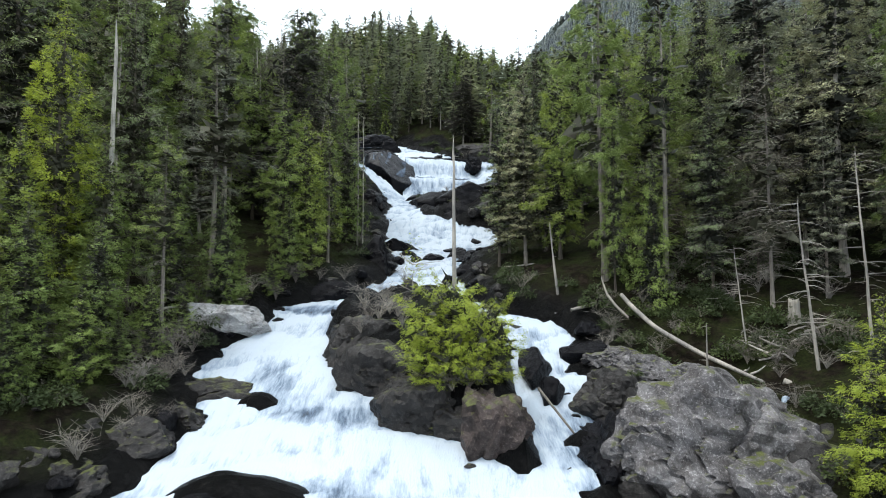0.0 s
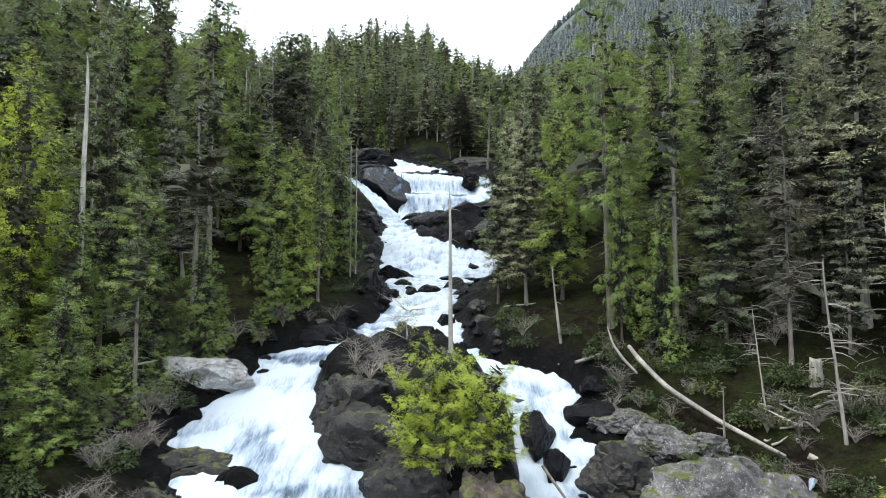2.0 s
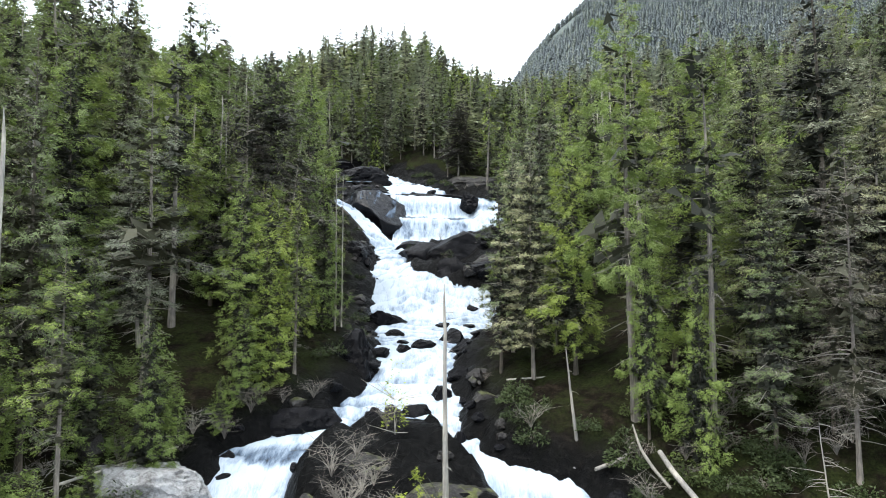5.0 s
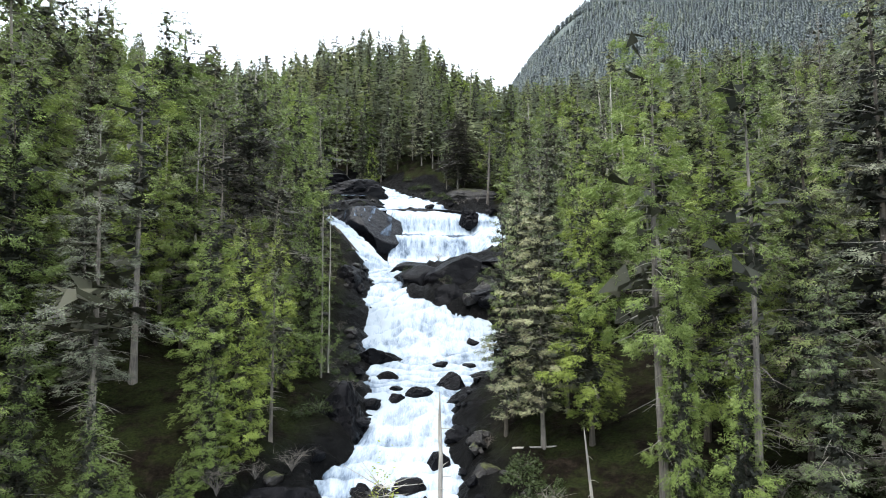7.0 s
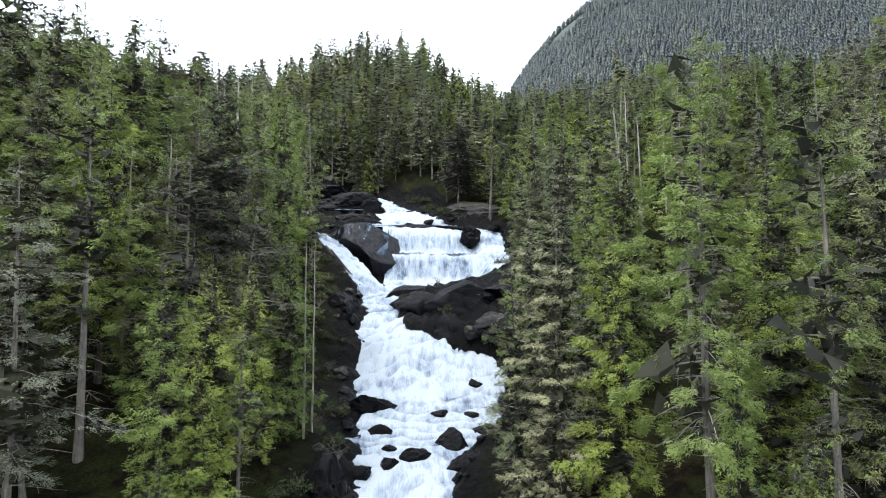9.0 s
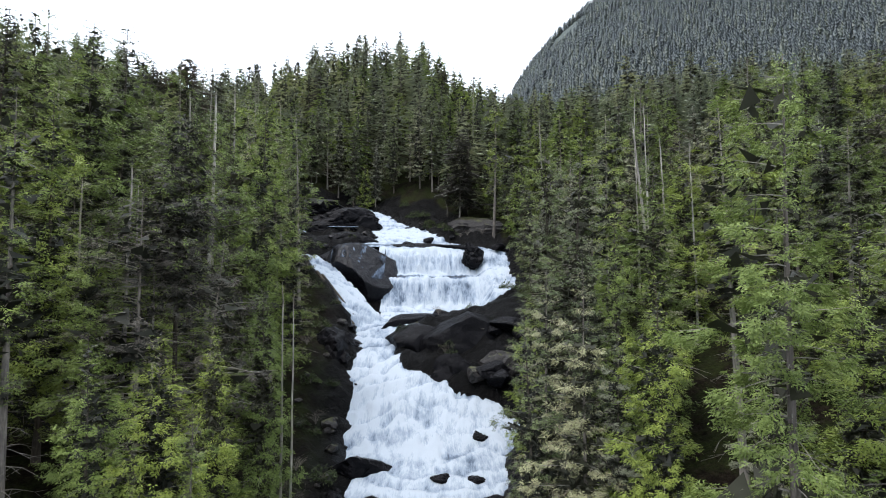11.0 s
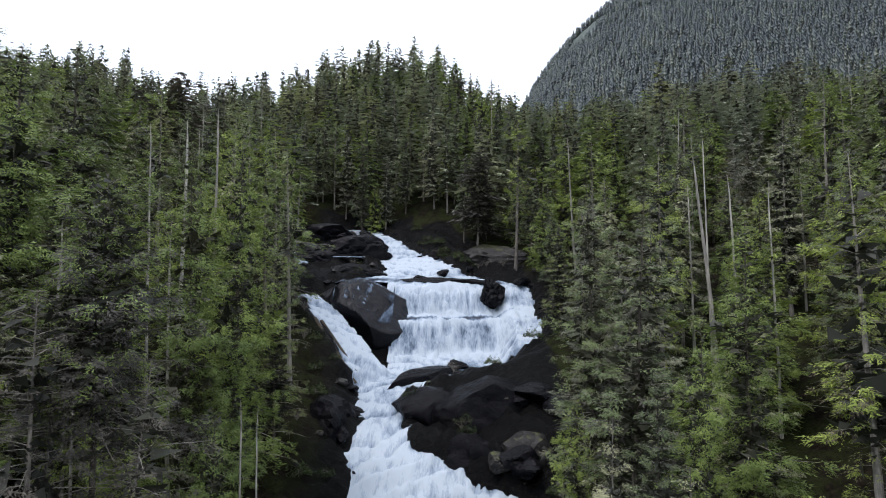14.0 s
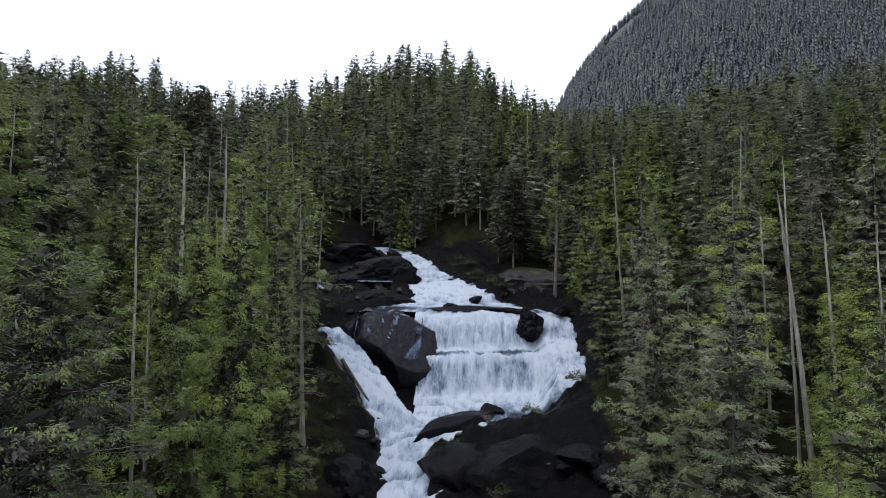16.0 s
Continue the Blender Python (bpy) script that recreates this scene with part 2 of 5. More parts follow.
RIGHT = np.array([(-300, 30), (-40, 20), (25, 9), (34.5, 7.4), (39, 7.8), (46, 10.2), (53.6, 11.6), (58, 11.6), (61, 6), (63, 3.5), (68.7, 2.8), (76, 2.2),
                  (85, 2.6), (92, 4.4), (96.6, 7.4), (107.6, 9.4), (112, 10.9), (115, 9), (118.7, 3), (123.4, -3.6), (132.4, -6.6), (135, -6),
                  (138.5, -4.2), (141, -0.5), (144, 3.5), (147, 8.5), (149, 12.5), (152.7, 15.8), (163.4, 15.8), (168, 15.2), (171, 10.5), (177, 1.8), (190, -8), (205.6, -15.7), (215, -26), (240, -46)])
ISLE_L = np.array([(35, 5.0), (37, 3.9), (39.2, 2.7), (41, 0.6), (43, -1.9), (45.6, -3.6), (47.5, -6.1), (51.5, -8.5), (55.8, -10.6), (59.3, -11), (64, -9.4), (69, -6)])
ISLE_R = np.array([(35, 5.2), (42, 5.7), (47, 5.2), (52, 5.5), (57, 4.8), (60, 4.0), (64, 2.0), (69, 0)])
ISLE_Z = np.array([(34, 3), (37, 5.0), (41, 7.6), (46, 9.2), (50, 10.6), (55, 11.4), (60, 12.9), (66, 14.2), (70, 14)])


def along(table, y):
    return np.interp(y, table[:, 0], table[:, 1])


def ripple(x, y, scale, seed=0.0, octaves=4):
    """Cheap smooth noise for whole arrays: sums of turned sine waves."""
    out, amp = 0, 1.0
    rng = np.random.default_rng(int(seed * 10) + 7)
    for k in range(octaves):
        for _ in range(3):
            a, p, q = rng.uniform(0, 6.28, 3)
            f = scale * 2 ** k * rng.uniform(0.7, 1.3)
            out = out + amp / 3 * np.sin(f * (x * np.cos(a) + y * np.sin(a)) + p + 1.3 * np.sin(0.6 * f * (y * np.cos(a) - x * np.sin(a)) + q))
        amp *= 0.5
    return out


def fall_line(x, y):
    """The place on the river's profile: the ledges of the main falls bow upstream in the middle."""
    bow = np.interp(x, [-12, -3, 3, 9, 15], [0.0, 2.0, 4.2, 5.0, 3.0])
    return y - bow * np.clip(np.minimum(y - 141, 180 - y) / 6, 0, 1)


# the chute that runs down beside the dome: its foot, the way up it, and its length
CHUTE_X, CHUTE_Y, CHUTE_UP, CHUTE_LONG = -10.2, 141.0, 0.7071, 16.0


def chute(x, y):
    """Share of the way up the chute, and metres from its middle line (above zero: towards the bank)."""
    k = ((x - CHUTE_X) * -CHUTE_UP + (y - CHUTE_Y) * CHUTE_UP) / CHUTE_LONG
    return k, (x - CHUTE_X) * -CHUTE_UP + (y - CHUTE_Y) * -CHUTE_UP


def river_surface(x, y):
    """Height of the stream bed's surface: the stepped profile, the chute on one side of the main falls and the long cascade on the other."""
    z = along(PROFILE, np.minimum(fall_line(x, y), 236))
    far_side = np.interp(y, [141, 147, 152, 160, 168, 174], [35.4, 38.4, 40.4, 44.6, 48.8, 51.6])
    w = np.clip((x - 8.5) / 3, 0, 1) * np.clip(np.minimum(y - 142, 173 - y) / 4, 0, 1)
    z = z + w * (far_side - z)
    k, side = chute(x, y)
    ramp = np.interp(k, [0, 0.45, 1.0, 1.5], [35.2, 40.4, 45.8, 49.0])
    w = np.clip(k / 0.08, 0, 1) * np.clip((1.5 - k) / 0.2, 0, 1) * np.clip((side + 3.7) / 0.7, 0, 1) * np.clip((10 - side) / 5, 0, 1)
    return z + w * (np.maximum(ramp, z) - z)


def dome_gap(x, y):
    """Where the rock dome parts the water between the chute and the curtain."""
    k, side = chute(x, y)
    return (side < -3.0) & (x < np.interp(y, [144, 157, 166], [-9.6, -9.9, -12.2]) + 0.3 * ripple(x, y, 0.9, 43, 3)) & (y < 165.2) & (y > 143)


def water_level(x, y):
    return river_surface(x, y + 0.35 * ripple(x, y, 0.5, 3, 2))


def outside(x, y):
    """Metres beyond the nearer bank (below zero: in the river)."""
    wob = 0.5 * ripple(x, y, 0.7, 5, 3)
    return np.maximum(along(LEFT, y) - x, x - along(RIGHT, y)) + wob


def island(x, y):
    """Metres inside the island's outline (below zero: outside)."""
    e = np.minimum(x - along(ISLE_L, y), along(ISLE_R, y) - x) + 0.3 * ripple(x, y, 0.9, 8, 2)
    return np.minimum(e, np.minimum(69 - y, y - 35))


# smooth rock that stands out of the falling water: x, y, half widths, height
BARE = ((-13.4, 45.4, 1.6, 1.0, 0.8), (-11, 34.5, 4.0, 2.0, 0.8), (-5.5, 96, 1.4, 1.0, 0.7))


# thin films of water over dark rock: x, y, half widths, how much less foam
FILM = ((10, 160, 2.2, 3.0, -0.1), (-8, 167.4, 6, 1.3, 0.22), (3, 170.4, 6, 1.3, 0.26), (7, 148.8, 3.0, 1.6, 0.26),
        (-6.5, 153, 1.2, 2.5, 0.10), (10.5, 156, 1.5, 2.5, 0.12), (-12.8, 47.5, 1.2, 2.2, 0.20), (-9, 43.6, 3.0, 1.1, 0.16), (-18.5, 167.5, 3.5, 2.0, 0.3),
        (-6, 57.5, 1.6, 4.0, 0.12), (-1, 147.0, 4, 1.2, 0.12), (-4, 110, 3, 1.5, 0.12), (4, 106, 2, 1.2, 0.14), (-13, 62.5, 2.5, 1.4, 0.22))



def mountain(x, y):
    e = x * 1200 / np.maximum(y, 400) - 195 + 9 * ripple(x, y, 0.02, 4, 3)
    crest = np.where(e < 210, 495 + 1.3 * e - 0.0024 * e ** 2, 662 + 0.28 * (e - 210))
    return 60 + (np.maximum(crest, 60) - 60) * np.clip((y - 400) / 800, 0, 1) + 10 * ripple(x, y, 0.012, 2, 4)


def land(x, y):
    """Height of the ground."""
    d = outside(x, y)
    near, broad = river_surface(x, y), along(VALLEY, y)
    broad = broad - np.clip((y - 205) / 90, 0, 1) * np.interp(x, [-150, -115, -80, -50, -5, 8, 26, 55, 120, 200], [0, 14, 12, 0, 0, 9, 20, 25, 14, 14])
    base = near + (broad - near) * np.clip((d - 3) / 14, 0, 1)
    base = np.where(y > 215, broad, base)
    slope = np.interp(y, [20, 60, 105, 205, 320], [0.10, 0.16, 0.34, 0.17, 0.0])
    dd = np.maximum(d, 0)
    shelf = np.clip(np.minimum(y - 113, 207 - y) / 6, 0, 1) * (x > along(RIGHT, y))     # bare rock shelf beside the main falls
    dd = dd + shelf * (np.minimum(dd, np.maximum(x - 14.5, 1.2)) - dd)
    head = np.clip(np.minimum(y - 163, 208 - y) / 6, 0, 1) * (x < along(LEFT, y))        # black ledges at the head of the falls
    dd = dd + head * (np.minimum(dd, np.maximum(-31 - x, 1.2)) - dd)
    bank = 1.3 * np.clip(dd / 1.6, 0, 1) + slope * np.minimum(np.maximum(dd - 2, 0), 130)
    low = np.interp(y, [10, 45, 49, 53, 59], [2.6, 3.3, 2.5, 1.5, 0]) * np.clip(d / 5, 0, 1) * np.clip((44 - x) / 10, 0, 1)
    base = base - np.where(x > along(RIGHT, y), low, 0)                                    # the flat where the driftwood lies
    h = base + np.where(d > 0, bank, 0.5 * np.maximum(d, -2.4))
    h = h + np.clip(dd / 12, 0, 1) * 1.1 * ripple(x, y, 0.09, 1, 3) + 0.28 * ripple(x, y, 0.9, 2, 4)
    rugged = np.clip(np.minimum(d + 1.5, 9 - d) / 2, 0, 1)
    h = h + rugged * (0.55 - 1.1 * np.abs(ripple(x, y, 0.75, 31, 4)) ** 0.8)
    ledges = np.maximum(shelf, head) * np.clip(d / 2, 0, 1) * np.clip(14 - d, 0, 1)
    h = h + ledges * (0.9 - 1.9 * np.abs(ripple(x, y, 0.33, 33, 4)) ** 0.7)
    for cx, cy, rx, ry, tall in BARE:
        q = ((x - cx) / rx) ** 2 + ((y - cy) / ry) ** 2 + 0.35 * ripple(x, y, 0.8, 41, 3)
        h = np.where(q < 1.3, np.maximum(h, along(PROFILE, y) + tall * (1.0 - q)), h)
    i = island(x, y)
    top = along(ISLE_Z, y) + 0.9 - 1.7 * np.abs(ripple(x, y, 0.6, 6, 5)) ** 0.8
    bed = h
    h = np.where(i > -0.8, bed + (np.maximum(top, bed) - bed) * np.clip((i + 0.6) / 1.8, 0, 1), h)
    far = np.clip((y - 330) / 150, 0, 1)
    return np.maximum(h, np.where(far > 0, mountain(x, y) * far, -99))


def fill_mesh(me, verts, faces):
    """Fast mesh from arrays; all faces have the same number of corners."""
    verts, faces = np.asarray(verts, dtype=np.float32), np.asarray(faces, dtype=np.int32)
    me.vertices.add(len(verts))
    me.vertices.foreach_set("co", verts.ravel())
    me.loops.add(faces.size)
    me.loops.foreach_set("vertex_index", faces.ravel())
    me.polygons.add(len(faces))
    me.polygons.foreach_set("loop_start", np.arange(len(faces), dtype=np.int32) * faces.shape[1])
    me.update(calc_edges=True)
    me.shade_flat()


def mesh_object(name, verts, faces, material, parent=None, smooth=False):
    me = bpy.data.meshes.new(name)
    fill_mesh(me, verts, faces)
    me.materials.append(material)
    if smooth:
        me.shade_smooth()
    ob = new(name, me)
    ob.parent = parent
    return ob


def grid_faces(nx, ny):
    i, j = np.meshgrid(np.arange(nx - 1), np.arange(ny - 1))
    a = (j * nx + i).ravel()
    return np.stack([a, a + 1, a + nx + 1, a + nx], 1)


def put_attribute(me, name, values, kind="FLOAT"):
    at = me.attributes.new(name, kind, "POINT")
    at.data.foreach_set("value" if kind == "FLOAT" else "vector", np.asarray(values, dtype=np.float32).ravel())


def stretch(a, b, fine, far_lo, far_hi):
    """Coordinates: even between a and b, ever wider beyond."""
    out, step = list(np.arange(a, b, fine)), fine
    lo, hi = a, out[-1]
    left, right = [], []
    while lo > far_lo:
        step *= 1.13
        lo -= step
        left.append(lo)
    step = fine
    while hi < far_hi:
        step *= 1.07
        hi += min(step, 60)
        right.append(hi)
    return np.array(left[::-1] + out + right)


gx, gy = stretch(-36, 36, 0.65, -3500, 3500), stretch(16, 216, 0.65, -3000, 4300)
X, Y = np.meshgrid(gx, gy)
Z = land(X, Y)
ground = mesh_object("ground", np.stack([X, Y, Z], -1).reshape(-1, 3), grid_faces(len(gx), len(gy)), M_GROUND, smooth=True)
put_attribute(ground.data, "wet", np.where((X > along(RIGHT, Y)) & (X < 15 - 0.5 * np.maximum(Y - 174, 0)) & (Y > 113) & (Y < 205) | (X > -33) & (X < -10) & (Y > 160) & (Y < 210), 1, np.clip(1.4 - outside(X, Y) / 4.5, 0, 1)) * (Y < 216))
# mask of the haze-coloured floor beyond the ridge
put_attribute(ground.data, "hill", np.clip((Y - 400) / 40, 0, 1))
tagged(ground, "steep forest floor of dark litter, moss and wet black rock along the river", "ground", kind="structure")

wx, wy = np.arange(-31, 17, 0.34), np.concatenate([np.arange(-60, 18, 3.0), np.arange(18, 215, 0.3)])
X, Y = np.meshgrid(wx, wy)
slope_here = (along(PROFILE, fall_line(X, Y) + 1) - along(PROFILE, fall_line(X, Y) - 1)) / 2
rough_water = np.clip(0.25 + slope_here, 0.2, 1.2)
travel = np.cumsum(np.concatenate([[0], np.hypot(np.diff(wy), np.diff(along(PROFILE, wy)))]))
run = np.broadcast_to(travel[:, None], X.shape)
step = (run + 4.6 * ripple(X, Y, 0.2, 17, 4) + 0.6 * ripple(X, Y, 1.3, 18, 2)) / np.where(Y < 64, 5.5, 3.8)
step = step - np.floor(step)                                  # small ledges: a slow rise, then a quick drop downstream
ledge = np.where(step > 0.25, (1 - step) / 0.75, step / 0.25)
lumps = np.abs(ripple(X * 1.5, Y * 0.75, 0.9, 11, 4))
Z = water_level(X, Y) + rough_water * (np.where(Y < 64, 0.28, 0.45) * np.clip(1.35 - slope_here, 0.12, 1) * (0.5 - ledge) + 0.42 * (0.4 - lumps) + 0.12 * ripple(X, Y, 3.5, 12, 3))
D, I, H = outside(X, Y), island(X, Y), land(X, Y)
keep = (np.maximum(D, np.where(I > 0, I, -9)) < 1.3) & ~dome_gap(X, Y)
faces = grid_faces(len(wx), len(wy))
faces = faces[keep.ravel()[faces].all(1)]
used = np.unique(faces)
order = np.full(X.size, -1)
order[used] = np.arange(len(used))
water = mesh_object("river_water", np.stack([X, Y, Z], -1).reshape(-1, 3)[used], order[faces], M_WATER, smooth=True)
flow = np.stack([X + 0.5 * ripple(X, Y, 0.25, 14, 2), np.broadcast_to(travel[:, None], X.shape) + 0.6 * ripple(X, Y, 0.5, 15, 2), 0 * X], -1).reshape(-1, 3)[used]
put_attribute(water.data, "flow", flow, "FLOAT_VECTOR")
foam = 0.15 + 0.04 * (Y < 66) + 0.10 * np.clip(slope_here * 1.5, 0, 1) - 0.15 * np.clip((slope_here - 0.8) / 0.4, 0, 1) + 0.09 * ripple(X, Y, 0.4, 16, 4) + 0.16 * np.clip(1.35 - slope_here, 0.2, 1) * (0.45 - ledge) + 0.10 * (0.35 - lumps) - 0.12 * np.clip((np.maximum(D, I) + 1.0) / 1.5, 0, 1)
for cx, cy, rx, ry, less in FILM:
    foam = foam - less * np.clip(1.9 * np.exp(-(((X - cx) / rx) ** 2 + ((Y - cy) / ry) ** 2 + 0.4 * ripple(X, Y, 0.7, 19, 3))), 0, 1)
foam = foam - 0.26 * np.exp(-((fall_line(X, Y) - 157.1 - 0.4 * ripple(X, Y, 0.5, 20, 3)) / 0.55) ** 2) * (X > -9.5) * (X < 11.5)
put_attribute(water.data, "foam", foam.ravel()[used])
tagged(water, "white foaming river water tumbling down a stepped rock bed", "water", kind="structure")


# ---- trees ----
def unit(v):
    return v / np.maximum(np.linalg.norm(v, axis=-1, keepdims=True), 1e-9)


def tube(path, radii, sides=5):
    """Verts and faces of a tapered tube along a path."""
    path, radii = np.asarray(path, float), np.asarray(radii, float)
    d = unit(np.gradient(path, axis=0))
    ref = np.where(np.abs(d[:, 2:]) > 0.9, np.array([[1.0, 0, 0]]), np.array([[0, 0, 1.0]]))
    a = unit(np.cross(d, ref))
    b = np.cross(d, a)
    th = np.arange(sides) * 2 * np.pi / sides
    ring = path[:, None] + radii[:, None, None] * (np.cos(th)[None, :, None] * a[:, None] + np.sin(th)[None, :, None] * b[:, None])
    n = len(path)
    i, j = np.meshgrid(np.arange(sides), np.arange(n - 1))
    p, q = (j * sides + i).ravel(), (j * sides + (i + 1) % sides).ravel()
    return ring.reshape(-1, 3), np.stack([p, q, q + sides, p + sides], 1)


def join(pieces):
    verts, faces, k = [], [], 0
    for v, f in pieces:
        verts.append(v), faces.append(f + k)
        k += len(v)
    return np.concatenate(verts), np.concatenate(faces)


def crown_outline(rel, taper, dome):
    """Share of the widest reach at each height of the crown, 0 at its foot and 1 at its tip."""
    if dome:
        return np.sqrt(np.clip(1 - rel ** 2.2, 0, 1))
    return np.clip(1 - rel, 0, 1) ** taper * (0.66 + 0.34 * np.clip(rel / 0.22, 0, 1))


def conifer(seed, high, bare, reach, taper, lift, droop, branches, sprays, spray, leaves, dead=0, ragged=0.35, hang=0.4, limb_share=0.35, thick=0.0085, dome=False, core=620, whorl=0, dry=0.0, inset=0.3):
    """Arrays for one tree: trunk, limbs, crown (with the faces that are dry twigs), dark inner shade twigs. bare: share
    of the trunk without live branches.
    """
    rng = np.random.default_rng(seed)
    bend = rng.uniform(-1, 1, 2) * high * 0.012

    def axis(f):
        f = np.asarray(f, float)
        return np.stack([bend[0] * np.sin(3 * f), bend[1] * np.sin(2.3 * f + 1), f * high], -1)

    fs = np.linspace(-0.03, 1, 10)
    trunk = tube(axis(fs), high * thick * np.maximum(1 - fs, 0.03) ** 0.85 * np.where(fs < 0.02, 1.35, 1), 7)
    place = np.arange(branches) + rng.uniform(0, 1, branches)
    if whorl:                                                    # boughs in level tiers with gaps between them
        place = (np.floor(place / whorl) + 0.5 + rng.normal(0, 0.10, branches)) * whorl
    rel = np.clip(place / branches, 0, 0.995) ** 0.95
    f = bare + (1 - bare) * rel
    az = np.arange(branches) * 2.39996 + rng.normal(0, 0.5, branches)
    uneven = 1 + ragged * 0.5 * np.sin(az + seed) + ragged * 0.5 * np.sin(f * 23 + seed * 2)
    length = np.maximum(reach * crown_outline(rel, taper, dome) * uneven * rng.uniform(1 - ragged, 1 + ragged * 0.6, branches), 0.3)
    out = np.stack([np.cos(az), np.sin(az), 0 * az], -1)
    start = axis(f)
    rise = lift[0] + (lift[1] - lift[0]) * rel + rng.normal(0, 0.10, branches)
    sag = droop * (1.15 - 0.7 * rel) * rng.uniform(0.7, 1.3, branches)

    def on_branch(k, s):
        p = start[k] + out[k] * (length[k] * s)[:, None]
        p[:, 2] += length[k] * (rise[k] * s - sag[k] * s ** 2 + 0.45 * sag[k] * s ** 4)
        return p

    limbs = []
    for k in range(branches):
        if rng.random() < limb_share:
            s = np.linspace(0, 0.95, 5)
            limbs.append(tube(on_branch(np.full(5, k), s), (0.0085 * length[k] + 0.010) * (1.08 - s), 3))
    for _ in range(dead):
        fd = rng.uniform(0.12, max(bare, 0.3) + 0.15)
        a, ln = rng.uniform(0, 6.28), reach * rng.uniform(0.3, 0.95)
        s = np.linspace(0, 1, 5)
        p = axis(np.full(5, fd)) + np.stack([np.cos(a) * s * ln, np.sin(a) * s * ln, ln * (rng.uniform(-0.1, 0.2) * s - rng.uniform(0.1, 0.5) * s ** 2)], -1)
        p += rng.normal(0, 0.05, p.shape) * s[:, None]
        limbs.append(tube(p, (0.009 * ln + 0.010) * (1.08 - s), 3))
        for _ in range(3):
            q = p[rng.integers(1, 4)]
            t = q + np.linspace(0, 1, 3)[:, None] * np.array([*rng.normal(0, 0.35, 2) * ln, -rng.uniform(0.0, 0.35) * ln])
            limbs.append(tube(t, (0.014, 0.011, 0.005), 3))

    # sprays gather in clumps along the outer part of each branch
    share = length ** 1.25 / (length ** 1.25).sum()
    n = int(branches * sprays)
    k = rng.choice(branches, n, p=share)
    clumps = np.maximum(2, np.round(length * 1.25)).astype(int)
    shift = rng.normal(0, 1, (branches, 12, 3))
    which = (rng.random(n) * clumps[k]).astype(int) % 12
    s = inset + (1.0 - inset) * (which + 0.6 + 0.28 * shift[k, which, 0]) / clumps[k]
    s = np.clip(s + rng.normal(0, 0.10, n) / np.maximum(length[k], 0.7), 0.06, 1.04)
    pos = on_branch(k, s)
    ahead = unit(on_branch(k, s + 0.05) - pos)
    level = unit(np.cross(ahead, np.array([0, 0, 1.0])))
    side = 0.75 * shift[k, which, 1] + rng.normal(0, 0.35, n)
    pos = pos + level * (side * (length[k] * 0.26 * (1.2 - s) + 0.05))[:, None] + rng.normal(0, 1, (n, 3)) * np.array([0.12, 0.12, 0.05 + 0.10 * hang])
    small = np.clip(0.45 + 0.55 * length[k] / (0.6 * reach), 0.45, 1.1)
    pos[:, 2] -= hang * small * rng.uniform(0, 0.75, n) * (0.6 + 0.4 * np.abs(shift[k, which, 2]))
    face = unit(out[k] * 0.4 + np.array([0, 0, 0.9]) + rng.normal(0, 0.32, (n, 3)))
    stem = ahead * rng.uniform(0.5, 1.1, n)[:, None] + level * (np.sign(side) * rng.uniform(0.1, 0.8, n))[:, None] - np.array([0, 0, 1.0]) * (hang * rng.uniform(0.2, 1.4, n))[:, None] + rng.normal(0, 0.15, (n, 3))
    stem = unit(stem - face * (stem * face).sum(1)[:, None])
    across = np.cross(stem, face)
    size = spray * rng.uniform(0.6, 1.4, n) * small
    tri = []
    for j in range(leaves):
        u = j / leaves
        root = pos + stem * (size * u * 0.9)[:, None]
        way = unit(stem * 0.9 + across * ((1 if j % 2 else -1) * (0.75 if j < leaves - 1 else 0.1)) + rng.normal(0, 0.2, (n, 3)))
        ln = size * (0.80 - 0.30 * u) * rng.uniform(0.7, 1.2, n)
        edge = unit(np.cross(way, face + rng.normal(0, 0.35, (n, 3))))
        w = (ln * 0.24)[:, None]
        tri.append(np.stack([root - edge * w * 0.5 + way * (ln * 0.25)[:, None], root + way * ln[:, None], root + edge * w * 0.6 + way * (ln * 0.3)[:, None]], 1))
    withered = np.tile(rng.random(n) < dry * np.clip(1.5 - rel[k] - 0.5 * s, 0, 1) * 1.6, leaves)
    crown = np.concatenate(tri).reshape(-1, 3)
    # near-black twig triangles inside the crown, standing in for its inner shade
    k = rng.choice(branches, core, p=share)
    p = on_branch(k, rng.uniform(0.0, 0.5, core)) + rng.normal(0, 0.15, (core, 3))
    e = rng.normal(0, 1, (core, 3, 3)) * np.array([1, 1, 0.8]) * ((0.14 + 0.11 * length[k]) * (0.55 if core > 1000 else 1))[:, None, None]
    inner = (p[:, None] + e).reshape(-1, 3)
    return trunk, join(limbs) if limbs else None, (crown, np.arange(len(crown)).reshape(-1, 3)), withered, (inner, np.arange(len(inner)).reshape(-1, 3))


